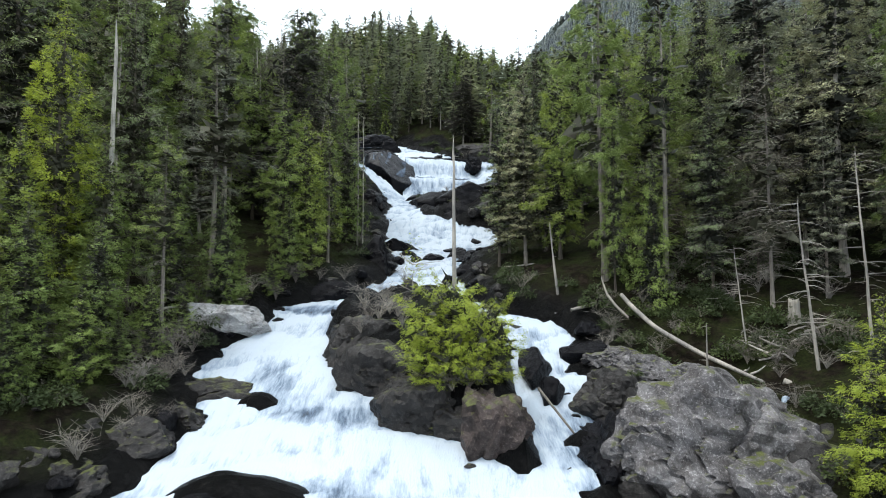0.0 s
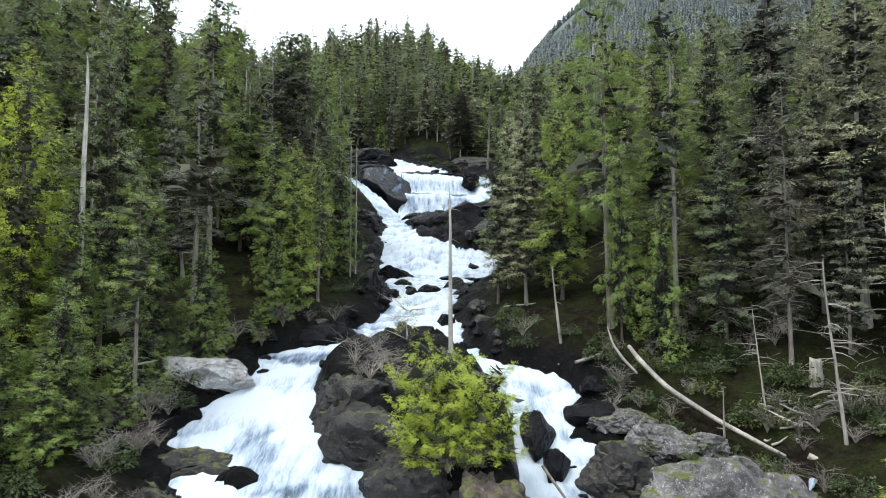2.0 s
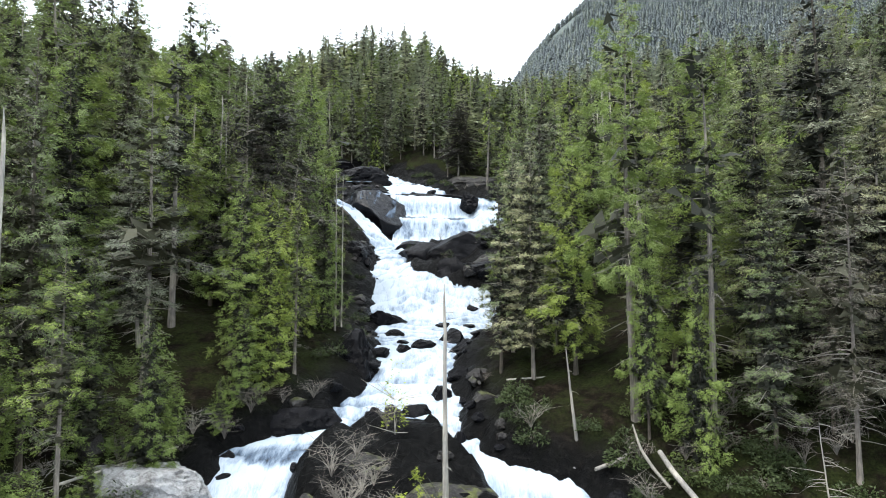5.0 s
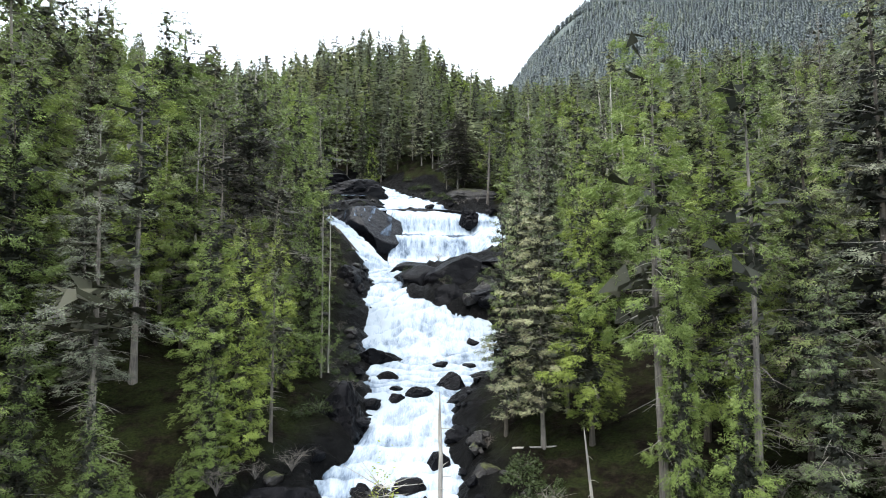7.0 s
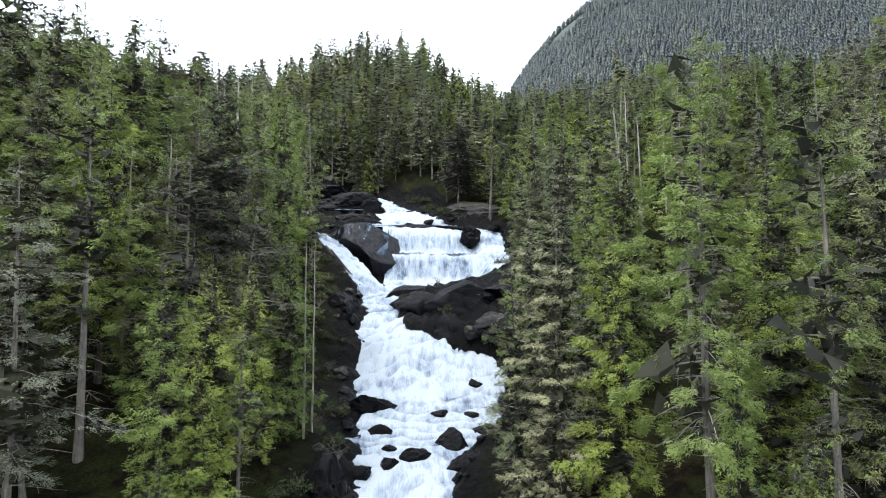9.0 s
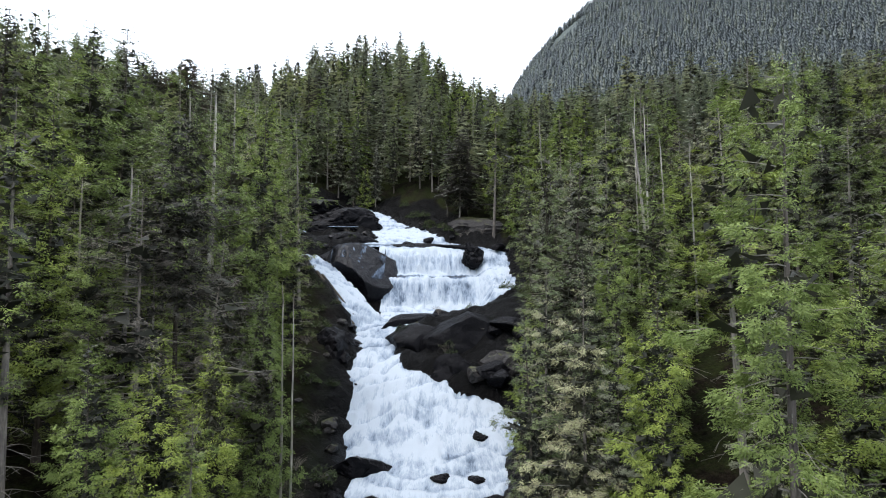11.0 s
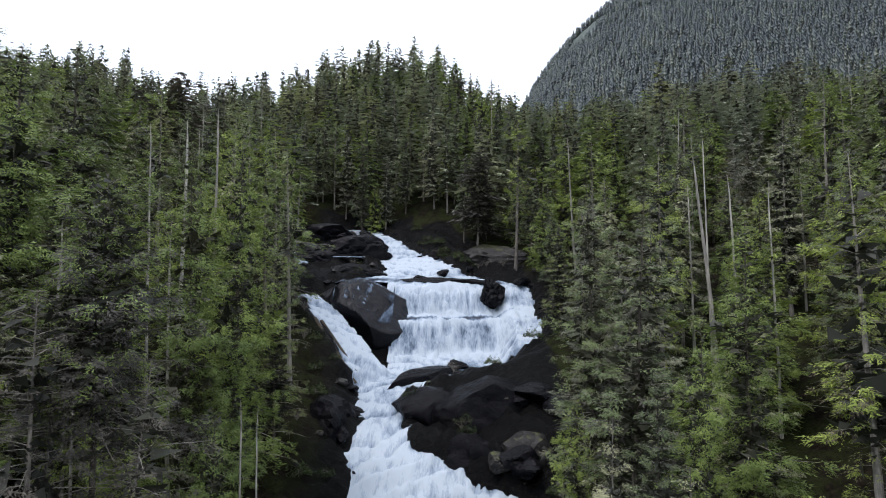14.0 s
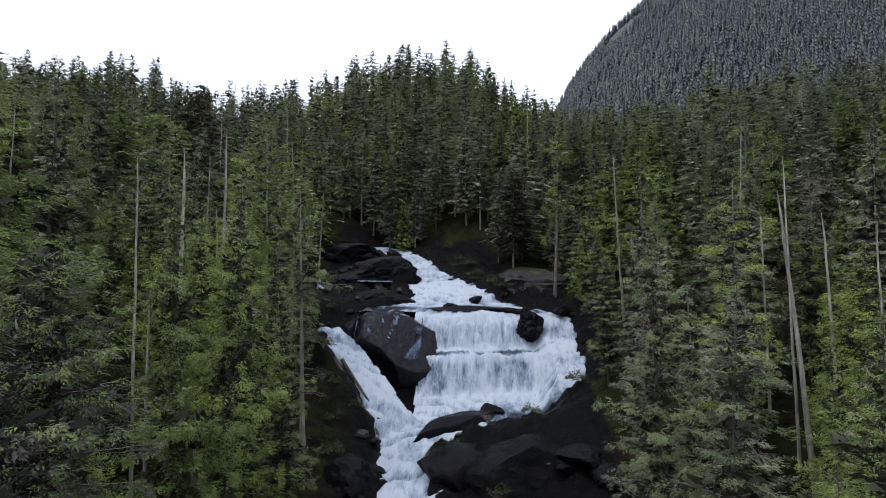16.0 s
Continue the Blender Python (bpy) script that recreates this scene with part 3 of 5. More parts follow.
def fir(seed, high, bare, reach, taper, tiers, boughs, droop, twigs, ragged=0.3, dome=False):
    """A tree seen from afar: level tiers of drooping boughs with gaps between them, each bough a bent blade with side twigs."""
    rng = np.random.default_rng(seed)
    fs = np.array([-0.03, 0.3, 0.7, 1.0])
    lean = rng.normal(0, 0.012, 2) * high
    trunk = tube(np.stack([lean[0] * fs, lean[1] * fs, fs * high], -1), high * 0.0085 * np.maximum(1.02 - fs, 0.03), 4)
    rel = np.repeat((np.arange(tiers) + 0.3) / tiers, boughs) + rng.normal(0, 0.16 / tiers, tiers * boughs)
    rel = np.clip(rel, 0, 0.99)
    n = len(rel)
    f = bare + (1 - bare) * rel
    az = np.tile(np.arange(boughs) * 2 * np.pi / boughs, tiers) + np.repeat(rng.uniform(0, 6.28, tiers), boughs) + rng.normal(0, 0.25, n)
    lump = 1 + ragged * 0.6 * np.sin(rel * 14 + seed + 2 * np.sin(az + seed))
    r = reach * (crown_outline(rel, taper, dome) * 0.97 + 0.03) * lump * rng.uniform(1 - ragged, 1 + 0.7 * ragged, n)
    out = np.stack([np.cos(az), np.sin(az), 0 * az], -1)
    side = np.stack([-np.sin(az), np.cos(az), 0 * az], -1)
    up = np.array([0, 0, 1.0])
    root = np.stack([lean[0] * f, lean[1] * f, f * high], -1) + up * (0.15 * r * rel)[:, None]
    dip = (droop * (1.1 - 0.9 * rel) * rng.uniform(0.6, 1.3, n) * r)
    tip = root + out * r[:, None] - up * dip[:, None]
    half = (0.85 * r / boughs + 0.05) * rng.uniform(0.6, 1.2, n)

    def at(s):
        return root + (tip - root) * s[:, None] + up * (0.9 * dip * s * (1 - s))[:, None]

    one = np.ones(n)
    wing = side * half[:, None] - up * (0.35 * half)[:, None]
    other = -side * half[:, None] - up * (0.35 * half)[:, None]
    middle = at(0.5 * one)
    v = [np.stack([at(0.18 * one), tip, middle + wing], 1), np.stack([at(0.18 * one), middle + other, tip], 1)]
    for j in range(twigs):
        s = rng.uniform(0.25, 0.98, n)
        p = at(s) + rng.normal(0, 0.05, (n, 3))
        ln = (0.42 * r * (1.15 - 0.6 * s) * rng.uniform(0.5, 1.2, n) + 0.12)[:, None]
        way = unit(out * rng.uniform(0.2, 0.9, n)[:, None] + side * ((1 if j % 2 else -1) * rng.uniform(0.3, 1.1, n))[:, None] - up * (droop * rng.uniform(0.0, 1.3, n))[:, None] + up * rng.normal(0.05, 0.16, n)[:, None])
        edge = unit(np.cross(way, up + rng.normal(0, 0.35, (n, 3))))
        v.append(np.stack([p - edge * ln * 0.17, p + way * ln, p + edge * ln * 0.17], 1))
    v = np.concatenate(v).reshape(-1, 3)
    # dark triangles round the trunk that stand in for shade inside the crown
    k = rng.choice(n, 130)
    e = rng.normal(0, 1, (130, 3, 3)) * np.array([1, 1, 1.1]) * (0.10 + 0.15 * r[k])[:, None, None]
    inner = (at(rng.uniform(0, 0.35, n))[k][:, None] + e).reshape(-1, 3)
    return trunk, (v, np.arange(len(v)).reshape(-1, 3)), (inner, np.arange(len(inner)).reshape(-1, 3))


def snag(seed, high, thick=0.012, stubs=10, lean=0.0, stub_reach=1.0):
    """A dead, bare, broken-topped trunk with stubs."""
    rng = np.random.default_rng(seed)
    fs = np.linspace(-0.02, 1, 14)
    wig = rng.normal(0, 0.0025 * high, (14, 2)).cumsum(0) * 0.5
    path = np.stack([lean * high * fs + wig[:, 0], wig[:, 1], fs * high], -1)
    path[-1, :2] += rng.normal(0, 0.05, 2)
    r = high * thick * (1.02 - 0.72 * fs)
    r[-1] *= 0.25
    trunk = tube(path, r, 8)
    twigs = []
    for _ in range(stubs):
        f = rng.uniform(0.25, 0.97)
        a, ln = rng.uniform(0, 6.28), stub_reach * rng.uniform(0.25, 1.2)
        base = np.array([np.interp(f, fs, path[:, 0]), np.interp(f, fs, path[:, 1]), f * high])
        s = np.linspace(0, 1, 4)
        p = base + np.stack([np.cos(a) * s * ln, np.sin(a) * s * ln, ln * (0.1 * s - rng.uniform(0, 0.5) * s ** 2)], -1)
        twigs.append(tube(p, 0.035 * (1.05 - s), 3))
        if stub_reach > 1.5:
            for _ in range(2):
                q = p[rng.integers(1, 4)]
                d = np.array([*rng.normal(0, 0.35, 2), rng.uniform(-0.25, 0.25)]) * ln
                twigs.append(tube(q + np.linspace(0, 1, 3)[:, None] * d, (0.014, 0.010, 0.004), 3))
    return trunk, (join(twigs) if twigs else None)


KINDS = {
    # high, bare, reach, taper, lift, droop, branches, sprays, spray, leaves
    "cedar": dict(args=(24, 0.10, 3.7, 0.62, (0.10, 0.75), 0.55, 130, 50, 0.36, 5), kw=dict(dead=8, hang=0.75, ragged=0.45, limb_share=0.5), leaf=M_CEDAR,
                  label="tall western cedar with drooping yellow-green sprays on the river bank"),
    "young_cedar": dict(args=(14, 0.02, 3.0, 0.72, (0.2, 0.9), 0.5, 130, 34, 0.30, 5), kw=dict(dead=2, hang=0.6, ragged=0.3), leaf=M_CEDAR,
                        label="young dense cone-shaped cedar, bright green to the ground"),
    "hemlock": dict(args=(26, 0.12, 3.9, 0.66, (0.0, 0.6), 0.40, 138, 40, 0.34, 5), kw=dict(dead=14, hang=0.35, ragged=0.5, whorl=6, limb_share=0.7, dry=0.22), leaf=M_HEMLOCK,
                    label="dark green hemlock with layered drooping branches and dead lower limbs"),
    "spruce": dict(args=(25, 0.12, 3.6, 0.7, (-0.05, 0.45), 0.22, 133, 38, 0.33, 5), kw=dict(dead=16, hang=0.18, ragged=0.45, whorl=7, limb_share=0.8, dry=0.2), leaf=M_SPRUCE,
                   label="grey-green spruce with flat tiers of needles and bare twigs"),
    "thin_cedar": dict(args=(30, 0.34, 3.0, 0.5, (0.1, 0.5), 0.5, 90, 34, 0.34, 5), kw=dict(core=80, dead=30, hang=0.6, ragged=0.7, thick=0.0095, limb_share=0.9, dry=0.2), leaf=M_CEDAR,
                       label="tall thin cedar with a sparse crown, pale trunk and dead limbs"),
    "dry_tree": dict(args=(27, 0.22, 4.0, 0.45, (0.1, 0.55), 0.55, 130, 20, 0.36, 5), kw=dict(core=80, dead=55, hang=0.7, ragged=0.6, limb_share=1.0), leaf=M_DRY,
                     label="dying hemlock with brown-grey twigs and a leaning pale trunk"),
    "hanging_cedar": dict(args=(36, 0.32, 4.0, 0.42, (-0.05, 0.45), 0.62, 100, 84, 0.38, 5), kw=dict(core=60, dead=26, hang=0.8, ragged=0.5, thick=0.010, limb_share=1.0, inset=0.5), leaf=M_CEDAR,
                          label="tall old cedar with long bare curved limbs and hanging yellow-green sprays"),
    "shrub_cedar": dict(args=(5, 0.04, 2.3, 0.5, (0.35, 0.9), 0.25, 100, 52, 0.19, 5), kw=dict(dead=10, hang=0.35, ragged=0.5, dome=True, core=110), leaf=M_CEDAR,
                        label="low bushy young cedar with soft yellow-green sprays"),
    "round_cedar": dict(args=(28, 0.50, 4.6, 0.5, (0.2, 0.8), 0.5, 170, 46, 0.38, 5), kw=dict(dead=30, hang=0.6, ragged=0.3, dome=True, dry=0.55), leaf=M_CEDAR,
                        label="old cedar with a broad rounded bright green crown"),
}
SHAPES = {}


def mesh_data(name, arrays, material, other=None, mask=None):
    me = bpy.data.meshes.new(name)
    fill_mesh(me, *arrays)
    me.materials.append(material)
    if other is not None:
        me.materials.append(other)
        me.polygons.foreach_set("material_index", mask.astype(np.int32))
    return me


def tree_shapes(kind, variant, coarse):
    """Meshes of one tree; coarse: fewer and larger sprays, for trees that stay farther off."""
    key = kind, variant, coarse
    if key not in SHAPES:
        spec = KINDS[kind]
        args, kw = list(spec["args"]), dict(spec["kw"])
        if coarse:
            args[7], args[8] = args[7] * 0.40, args[8] * 1.6
        else:
            kw["core"] = 3 * kw.get("core", 620)
        trunk, limbs, crown, withered, inner = conifer(sum(map(ord, kind)) + 31 * variant, *args, **kw)
        grey = kind in ("thin_cedar", "hanging_cedar", "dry_tree", "spruce")
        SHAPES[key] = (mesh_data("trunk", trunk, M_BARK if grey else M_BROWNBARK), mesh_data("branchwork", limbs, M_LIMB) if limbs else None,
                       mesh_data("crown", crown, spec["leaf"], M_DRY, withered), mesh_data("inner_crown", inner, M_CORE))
    return SHAPES[key]


def ground_at(x, y):
    return float(land(np.array(x), np.array(y)))


def plant(kind, x, y, high=0.0, turn=0.0, variant=0, width=1.0, z=None, label="", leaf=None, tip=(0, 0), top=None, coarse=False):
    """One tree as a thing of its own, with trunk, limbs and crown. top: the height of its tip above the sea instead of its own."""
    trunk, limbs, crown, inner = tree_shapes(kind, variant, coarse)
    root = new(kind)
    for name, me in (("trunk", trunk), ("branchwork", limbs), ("crown", crown), ("inner_crown", inner)):
        if me:
            o = new(name, me)
            o.parent = root
            if name in ("branchwork", "inner_crown"):
                tagged(o, kind="stuff")
            if leaf and name == "crown":
                o.material_slots[0].link = "OBJECT"
                o.material_slots[0].material = leaf
    gz = ground_at(x, y) - 0.15 if z is None else z
    s = (high if top is None else top - gz) / KINDS[kind]["args"][0]
    root.matrix_basis = pose(x, y, gz, tip[0], tip[1], turn) @ Matrix.Diagonal((s * width, s * width, s, 1))
    return tagged(root, label or KINDS[kind]["label"], "tree", "conifers of the valley")


def dead_trunk(x, y, high, seed, thick=0.012, stubs=10, lean=0.0, stub_reach=1.0, z=None, turn=0.0, label="bare silver-grey dead trunk with a broken top"):
    trunk, twigs = snag(seed, high, thick, stubs, lean, stub_reach)
    root = new("dead_tree")
    mesh_object("trunk", *trunk, M_SILVER, root, True)
    if twigs:
        tagged(mesh_object("broken_branchwork", *twigs, M_SILVER, root), kind="stuff")
    root.matrix_basis = pose(x, y, ground_at(x, y) - 0.15 if z is None else z, 0, 0, turn)
    return tagged(root, label, "dead tree", "dead trunks")


# trees that stand out
plant("thin_cedar", -22.6, 50.2, top=28.0, turn=20, variant=1, width=1.15, label="slender young cedar with a straight pale trunk and thin crown")
plant("thin_cedar", -23.2, 62.0, top=42.5, turn=80, variant=0, width=1.25, leaf=M_SPRUCE, label="tall thin hemlock with grey lichen-hung limbs and a pale trunk")
plant("hemlock", -27.5, 54, 31, 10, 0, 0.9)
plant("cedar", -29.5, 47.5, top=37.0, turn=140, variant=1, width=1.0, leaf=M_BRIGHT)
plant("cedar", -17.9, 69.1, top=37.5, turn=50, variant=1, width=1.15)
plant("thin_cedar", -13.3, 72.1, top=33.0, turn=140, variant=2, width=1.1)
plant("young_cedar", -15.6, 70.0, 14, 200, 0, 1.0)
plant("dry_tree", -18.3, 83.5, top=44.0, turn=0, variant=0, width=1.15, tip=(0, 7))
plant("dry_tree", -21.6, 82.5, top=47.5, turn=120, variant=1, width=1.4)
plant("round_cedar", -20.3, 86.8, top=54.3, turn=0, variant=0, width=1.05)
plant("cedar", -21.4, 100.9, top=61.0, turn=0, variant=0, width=0.95)
plant("cedar", -20.0, 109.6, top=63.5, turn=90, variant=1, width=1.0)
plant("cedar", -31.0, 86.0, top=57.0, turn=200, variant=2, width=1.15)
plant("young_cedar", -15.0, 80.5, 17, 20, 2, 0.9)
plant("young_cedar", -13.8, 88.0, 19, 80, 1, 0.9)
plant("hanging_cedar", 16.0, 61.3, top=49.8, turn=0, variant=1, width=1.0, leaf=M_OLIVE)
plant("cedar", 16.6, 59.6, 19, 60, 2, 0.7)
plant("young_cedar", 19.6, 57.5, 15, 30, 0, 0.8)
plant("thin_cedar", 21.0, 59.0, top=47.0, turn=200, variant=2, width=0.95)
plant("dry_tree", 28.0, 53.0, 23, 70, 1, 0.9, label="dead grey spruce with dense hanging bare twigs")
plant("hemlock", 31.0, 61.0, top=54.0, turn=160, variant=2, width=1.25, leaf=M_SPRUCE)
plant("spruce", 36.0, 55.0, top=48.0, turn=250, variant=0, width=1.3)
for k, (x, y, h) in enumerate(((24.5, 56.5, 20), (32.5, 52.5, 17), (37.5, 49.5, 21), (41.0, 53.0, 27), (26.0, 61.5, 29), (34.0, 58.5, 25), (29.0, 57.0, 16), (43.5, 47.0, 22))):
    plant(("hemlock", "spruce", "hemlock", "cedar")[k % 4], x, y, h, 77 * k, k % 3, 1.0)
plant("spruce", 9.5, 71.5, 24, 0, 0, 1.0)
plant("spruce", 8.6, 79, 23, 60, 1, 1.0)
plant("hemlock", 12.4, 84.0, 22, 10, 2, 0.9)
plant("cedar", 15.1, 84.8, top=46.0, turn=120, variant=2, width=0.85)
plant("cedar", 20.0, 89.3, top=52.0, turn=120, variant=0, width=1.15)
plant("cedar", 24.5, 103.0, top=50.0, turn=10, variant=1, width=1.0)
plant("spruce", 17.6, 101.0, top=54.0, turn=30, variant=1, width=1.1)
plant("hemlock", 12.8, 103.7, top=57.5, turn=30, variant=1, width=0.95)
plant("spruce", 13.6, 110.3, 27, 100, 0, 1.1)
plant("young_cedar", 21.9, 31.0, 10.5, 0, 2, 1.15, leaf=M_BRIGHT)
for x, y, h, w in ((-24.5, 44.5, 11, 1.2), (-27.5, 41.0, 12, 1.2), (-31, 45, 15, 1.1), (-26.5, 48.5, 16, 1.0), (-30.5, 50.5, 19, 1.0), (-34, 40, 14, 1.2), (-33, 55, 20, 1.1), (-20.5, 57.5, 13, 1.0), (-29.5, 36.5, 9, 1.3),
                   (-36.5, 48, 18, 1.1), (-17.2, 76.5, 17, 1.1), (-16.5, 66.5, 9, 1.1), (-24.8, 57.5, 15, 1.0)):
    plant("young_cedar", x, y, h, 57 * x, int(h) % 3, w)
BUSHY = "bushy bright yellow-green young cedar on the island rock"
for k, (x, y, h, w) in enumerate(((1.0, 43.6, 6.8, 0.85), (-1.1, 42.8, 5.0, 0.95), (3.2, 43.2, 5.4, 0.9), (0.6, 41.8, 4.2, 1.05), (2.2, 41.9, 3.8, 1.0))):
    plant("shrub_cedar", x, y, h, 90 * k, k % 3, w, z=7.7, leaf=M_BRIGHT, label=BUSHY)
dead_trunk(0.8, 45.3, 17.2, 1, 0.0125, 9, 0.0)
dead_trunk(-27.8, 51.5, 26, 2, 0.013, 8)
dead_trunk(11.1, 60.5, 7.2, 3, 0.02, 4, -0.1)
dead_trunk(26.4, 44.2, 12.5, 4, 0.010, 30, -0.08, 2.4)
dead_trunk(30.5, 44.5, 15, 14, 0.008, 30, -0.05, 2.6)
dead_trunk(23.6, 48.5, 9.0, 15, 0.008, 18, -0.10, 1.8)
dead_trunk(-12.2, 88.5, 20, 5, 0.007, 3)
dead_trunk(-11.6, 89.5, 19, 6, 0.006, 3)
dead_trunk(27.3, 111.1, 27, 7, 0.011, 6, -0.07)
dead_trunk(28.9, 110, 25, 8, 0.008, 6, -0.02)
dead_trunk(31.0, 107.5, 24, 9, 0.007, 5)
dead_trunk(23.5, 147.6, 18, 10, 0.013, 4, -0.12)
dead_trunk(-29.2, 116.5, 31, 11, 0.011, 6, 0.02)
dead_trunk(-31.4, 132.3, 31, 12, 0.010, 6)
dead_trunk(-30.0, 97.0, 24, 13, 0.010, 5)
dead_trunk(-29.2, 97.4, 22, 16, 0.009, 5)

# the row of trees above the head of the falls
rng = np.random.default_rng(17)
for k, x in enumerate(np.arange(-40, 16, 4.0)):
    y = 210.5 + rng.uniform(-1.5, 4) + (6 if x < -24 else 0)
    plant(("spruce", "hemlock", "thin_cedar", "spruce", "hemlock", "young_cedar")[k % 6], x + rng.uniform(-1, 1), y, rng.uniform(19, 28) * (0.55 if k % 6 == 5 else 1), 40 * k, k % 3, 0.95, coarse=True)
for k, (x, y) in enumerate(((3, 203), (6.5, 199), (10, 201), (13.5, 196), (9, 206), (15, 190), (17.5, 184), (18, 176), (19, 168), (18.5, 160))):
    plant(("hemlock", "spruce", "young_cedar")[k % 3], x, y, rng.uniform(13, 22), 40 * k, k % 3, 0.95, coarse=True)

# the forest: a jittered grid of places beyond the banks
rng = np.random.default_rng(5)
spots = []
taken = [(o.location.x, o.location.y) for o in scene.objects if o.parent is None and o.get("category") == "tree"]
rows_of_trees = list(np.arange(26, 190, 8.4)) + list(np.arange(192, 340, 8.2))
for gy0 in rows_of_trees:
    gap = 8.4 if gy0 < 190 else 8.2
    for gx0 in np.arange(-236, 236, gap):
        x, y = gx0 + rng.uniform(-0.42, 0.42) * gap, gy0 + rng.uniform(-0.42, 0.42) * gap
        if abs(x) > 30 + 0.78 * max(y, 0) or (abs(x) > 60 and y < 40):
            continue
        d = float(outside(np.array(x), np.array(y))) if y < 216 else 9.0
        clear = 3.2 + 2.2 * (y < 64) + (5.5 if x > 0 and y < 54 else 2.0 if x > 0 and y < 62 else 0) + (4 if x < 0 and y < 42 else 0) + (2.6 if x < 0 and 95 < y < 176 else 0)
        if d < clear or (abs(x) < 8 and y < 66):
            continue
        if (8 < x < 36 and y < 54) or 112 < y < 174 and -8 < x < 16.5:
            continue
        if 174 <= y < 200 and -10 < x < 12 - 0.6 * (y - 174):
            continue
        if 163 < y < 206 and -33 < x < -8:
            continue
        if 200 < y < 209 and -34 < x < -6:
            continue
        if any((x - a) ** 2 + (y - b) ** 2 < 17 for a, b in taken):
            continue
        spots.append((math.hypot(x, max(y - 60, 0)) + 12 * (y < 34), x, y))
spots.sort()
NAMES = ["hemlock", "cedar", "spruce", "hemlock", "thin_cedar", "cedar", "young_cedar", "dry_tree"]
ODDS = [0.22, 0.22, 0.20, 0.12, 0.09, 0.08, 0.04, 0.03]
NEAR = 270
far_sets = {}
for i, (_, x, y) in enumerate(spots):                 # nearest to the river valley first
    kind = NAMES[rng.choice(len(NAMES), p=ODDS)]
    high = KINDS[kind]["args"][0] * (rng.uniform(0.66, 1.08) if rng.random() < 0.9 or y > 150 else rng.uniform(1.08, 1.25))
    high *= 1.3 if x < -34 and 55 < y < 125 else 1.17 if x < -20 and 55 < y < 125 else 1.24 if x < -50 and 125 <= y < 200 else 1.14 if x < -20 and 125 <= y < 200 else 1.02 if x < -5 and y >= 200 else 0.92 if y >= 200 else 1.0
    high *= 1.22 if x > 22 and y < 80 else 1.0
    turn, wide, var = rng.uniform(0, 360), rng.uniform(0.95, 1.3), int(rng.integers(0, 3))
    if i < NEAR:
        plant(kind, x, y, high, turn, var, wide, tip=tuple(rng.normal(0, 1.2, 2)), coarse=i > 75)
    else:
        far_sets.setdefault((kind, "far" if y > 190 or abs(x) > 90 else "mid"), []).append((x, y, high, turn, wide))


def stand(name, kind, spots, tiers, boughs, twigs, leaf, label):
    """Many trees that nobody could count, as one mesh of crowns and one of trunks."""
    spec = KINDS[kind]
    high0, bare, reach, taper = spec["args"][:4]
    level = 0.16 + 0.3 * spec["kw"]["hang"]
    makes = [fir(900 + v + sum(map(ord, kind)), high0, min(bare, 0.2), reach * (1.25 if twigs > 5 else 1.42), taper * 0.9, tiers, boughs, level, twigs, 0.5 if kind in ("thin_cedar", "dry_tree") else 0.35, kind == "round_cedar") for v in range(7)]
    stems, crowns, tints, cores = [], [], [], []
    shade = np.random.default_rng(len(spots))
    for i, (x, y, high, turn, wide) in enumerate(spots):
        trunk, crown, inner = makes[i % 7]
        s, c, q = high / high0, math.cos(radians(turn)), math.sin(radians(turn))
        m = np.array([[c * s * wide, q * s * wide, 0], [-q * s * wide, c * s * wide, 0], [0, 0, s]])
        at = np.array([x, y, ground_at(x, y) - 0.15])
        crowns.append((crown[0] @ m + at, crown[1]))
        stems.append((trunk[0] @ m + at, trunk[1]))
        cores.append((inner[0] @ m + at, inner[1]))
        tints.append(np.full(len(crown[0]), shade.random()))
    root = new(name)
    leaves_ob = mesh_object("crowns", *join(crowns), leaf or spec["leaf"], root)
    put_attribute(leaves_ob.data, "tint", np.concatenate(tints))
    mesh_object("trunks", *join(stems), M_BARK, root)
    # the dark shade filler of all crowns in the stand
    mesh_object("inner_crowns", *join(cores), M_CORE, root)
    tagged(root, label, "forest", kind="stuff")


for (kind, where), places in far_sets.items():
    called = kind.replace("_", " ")
    # M_HILL gives these stands their haze by colour
    if where == "mid":
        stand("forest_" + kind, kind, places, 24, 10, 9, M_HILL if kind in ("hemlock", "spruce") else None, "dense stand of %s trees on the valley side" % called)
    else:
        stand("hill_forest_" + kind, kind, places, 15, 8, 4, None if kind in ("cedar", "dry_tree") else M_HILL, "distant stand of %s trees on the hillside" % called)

# bare dead trunks among the living trees
rng = np.random.default_rng(44)
made = 0
while made < 48:
    y = rng.uniform(62, 300)
    x = rng.uniform(-1, 1) * (24 + 0.45 * y)
    if (y < 212 and outside(np.array(x), np.array(y)) < 6) or abs(x) < 9:
        continue
    dead_trunk(x, y, rng.uniform(17, 31), 60 + made, rng.uniform(0.005, 0.009), 7, rng.normal(0, 0.03), 1.2, turn=rng.uniform(0, 360))
    made += 1

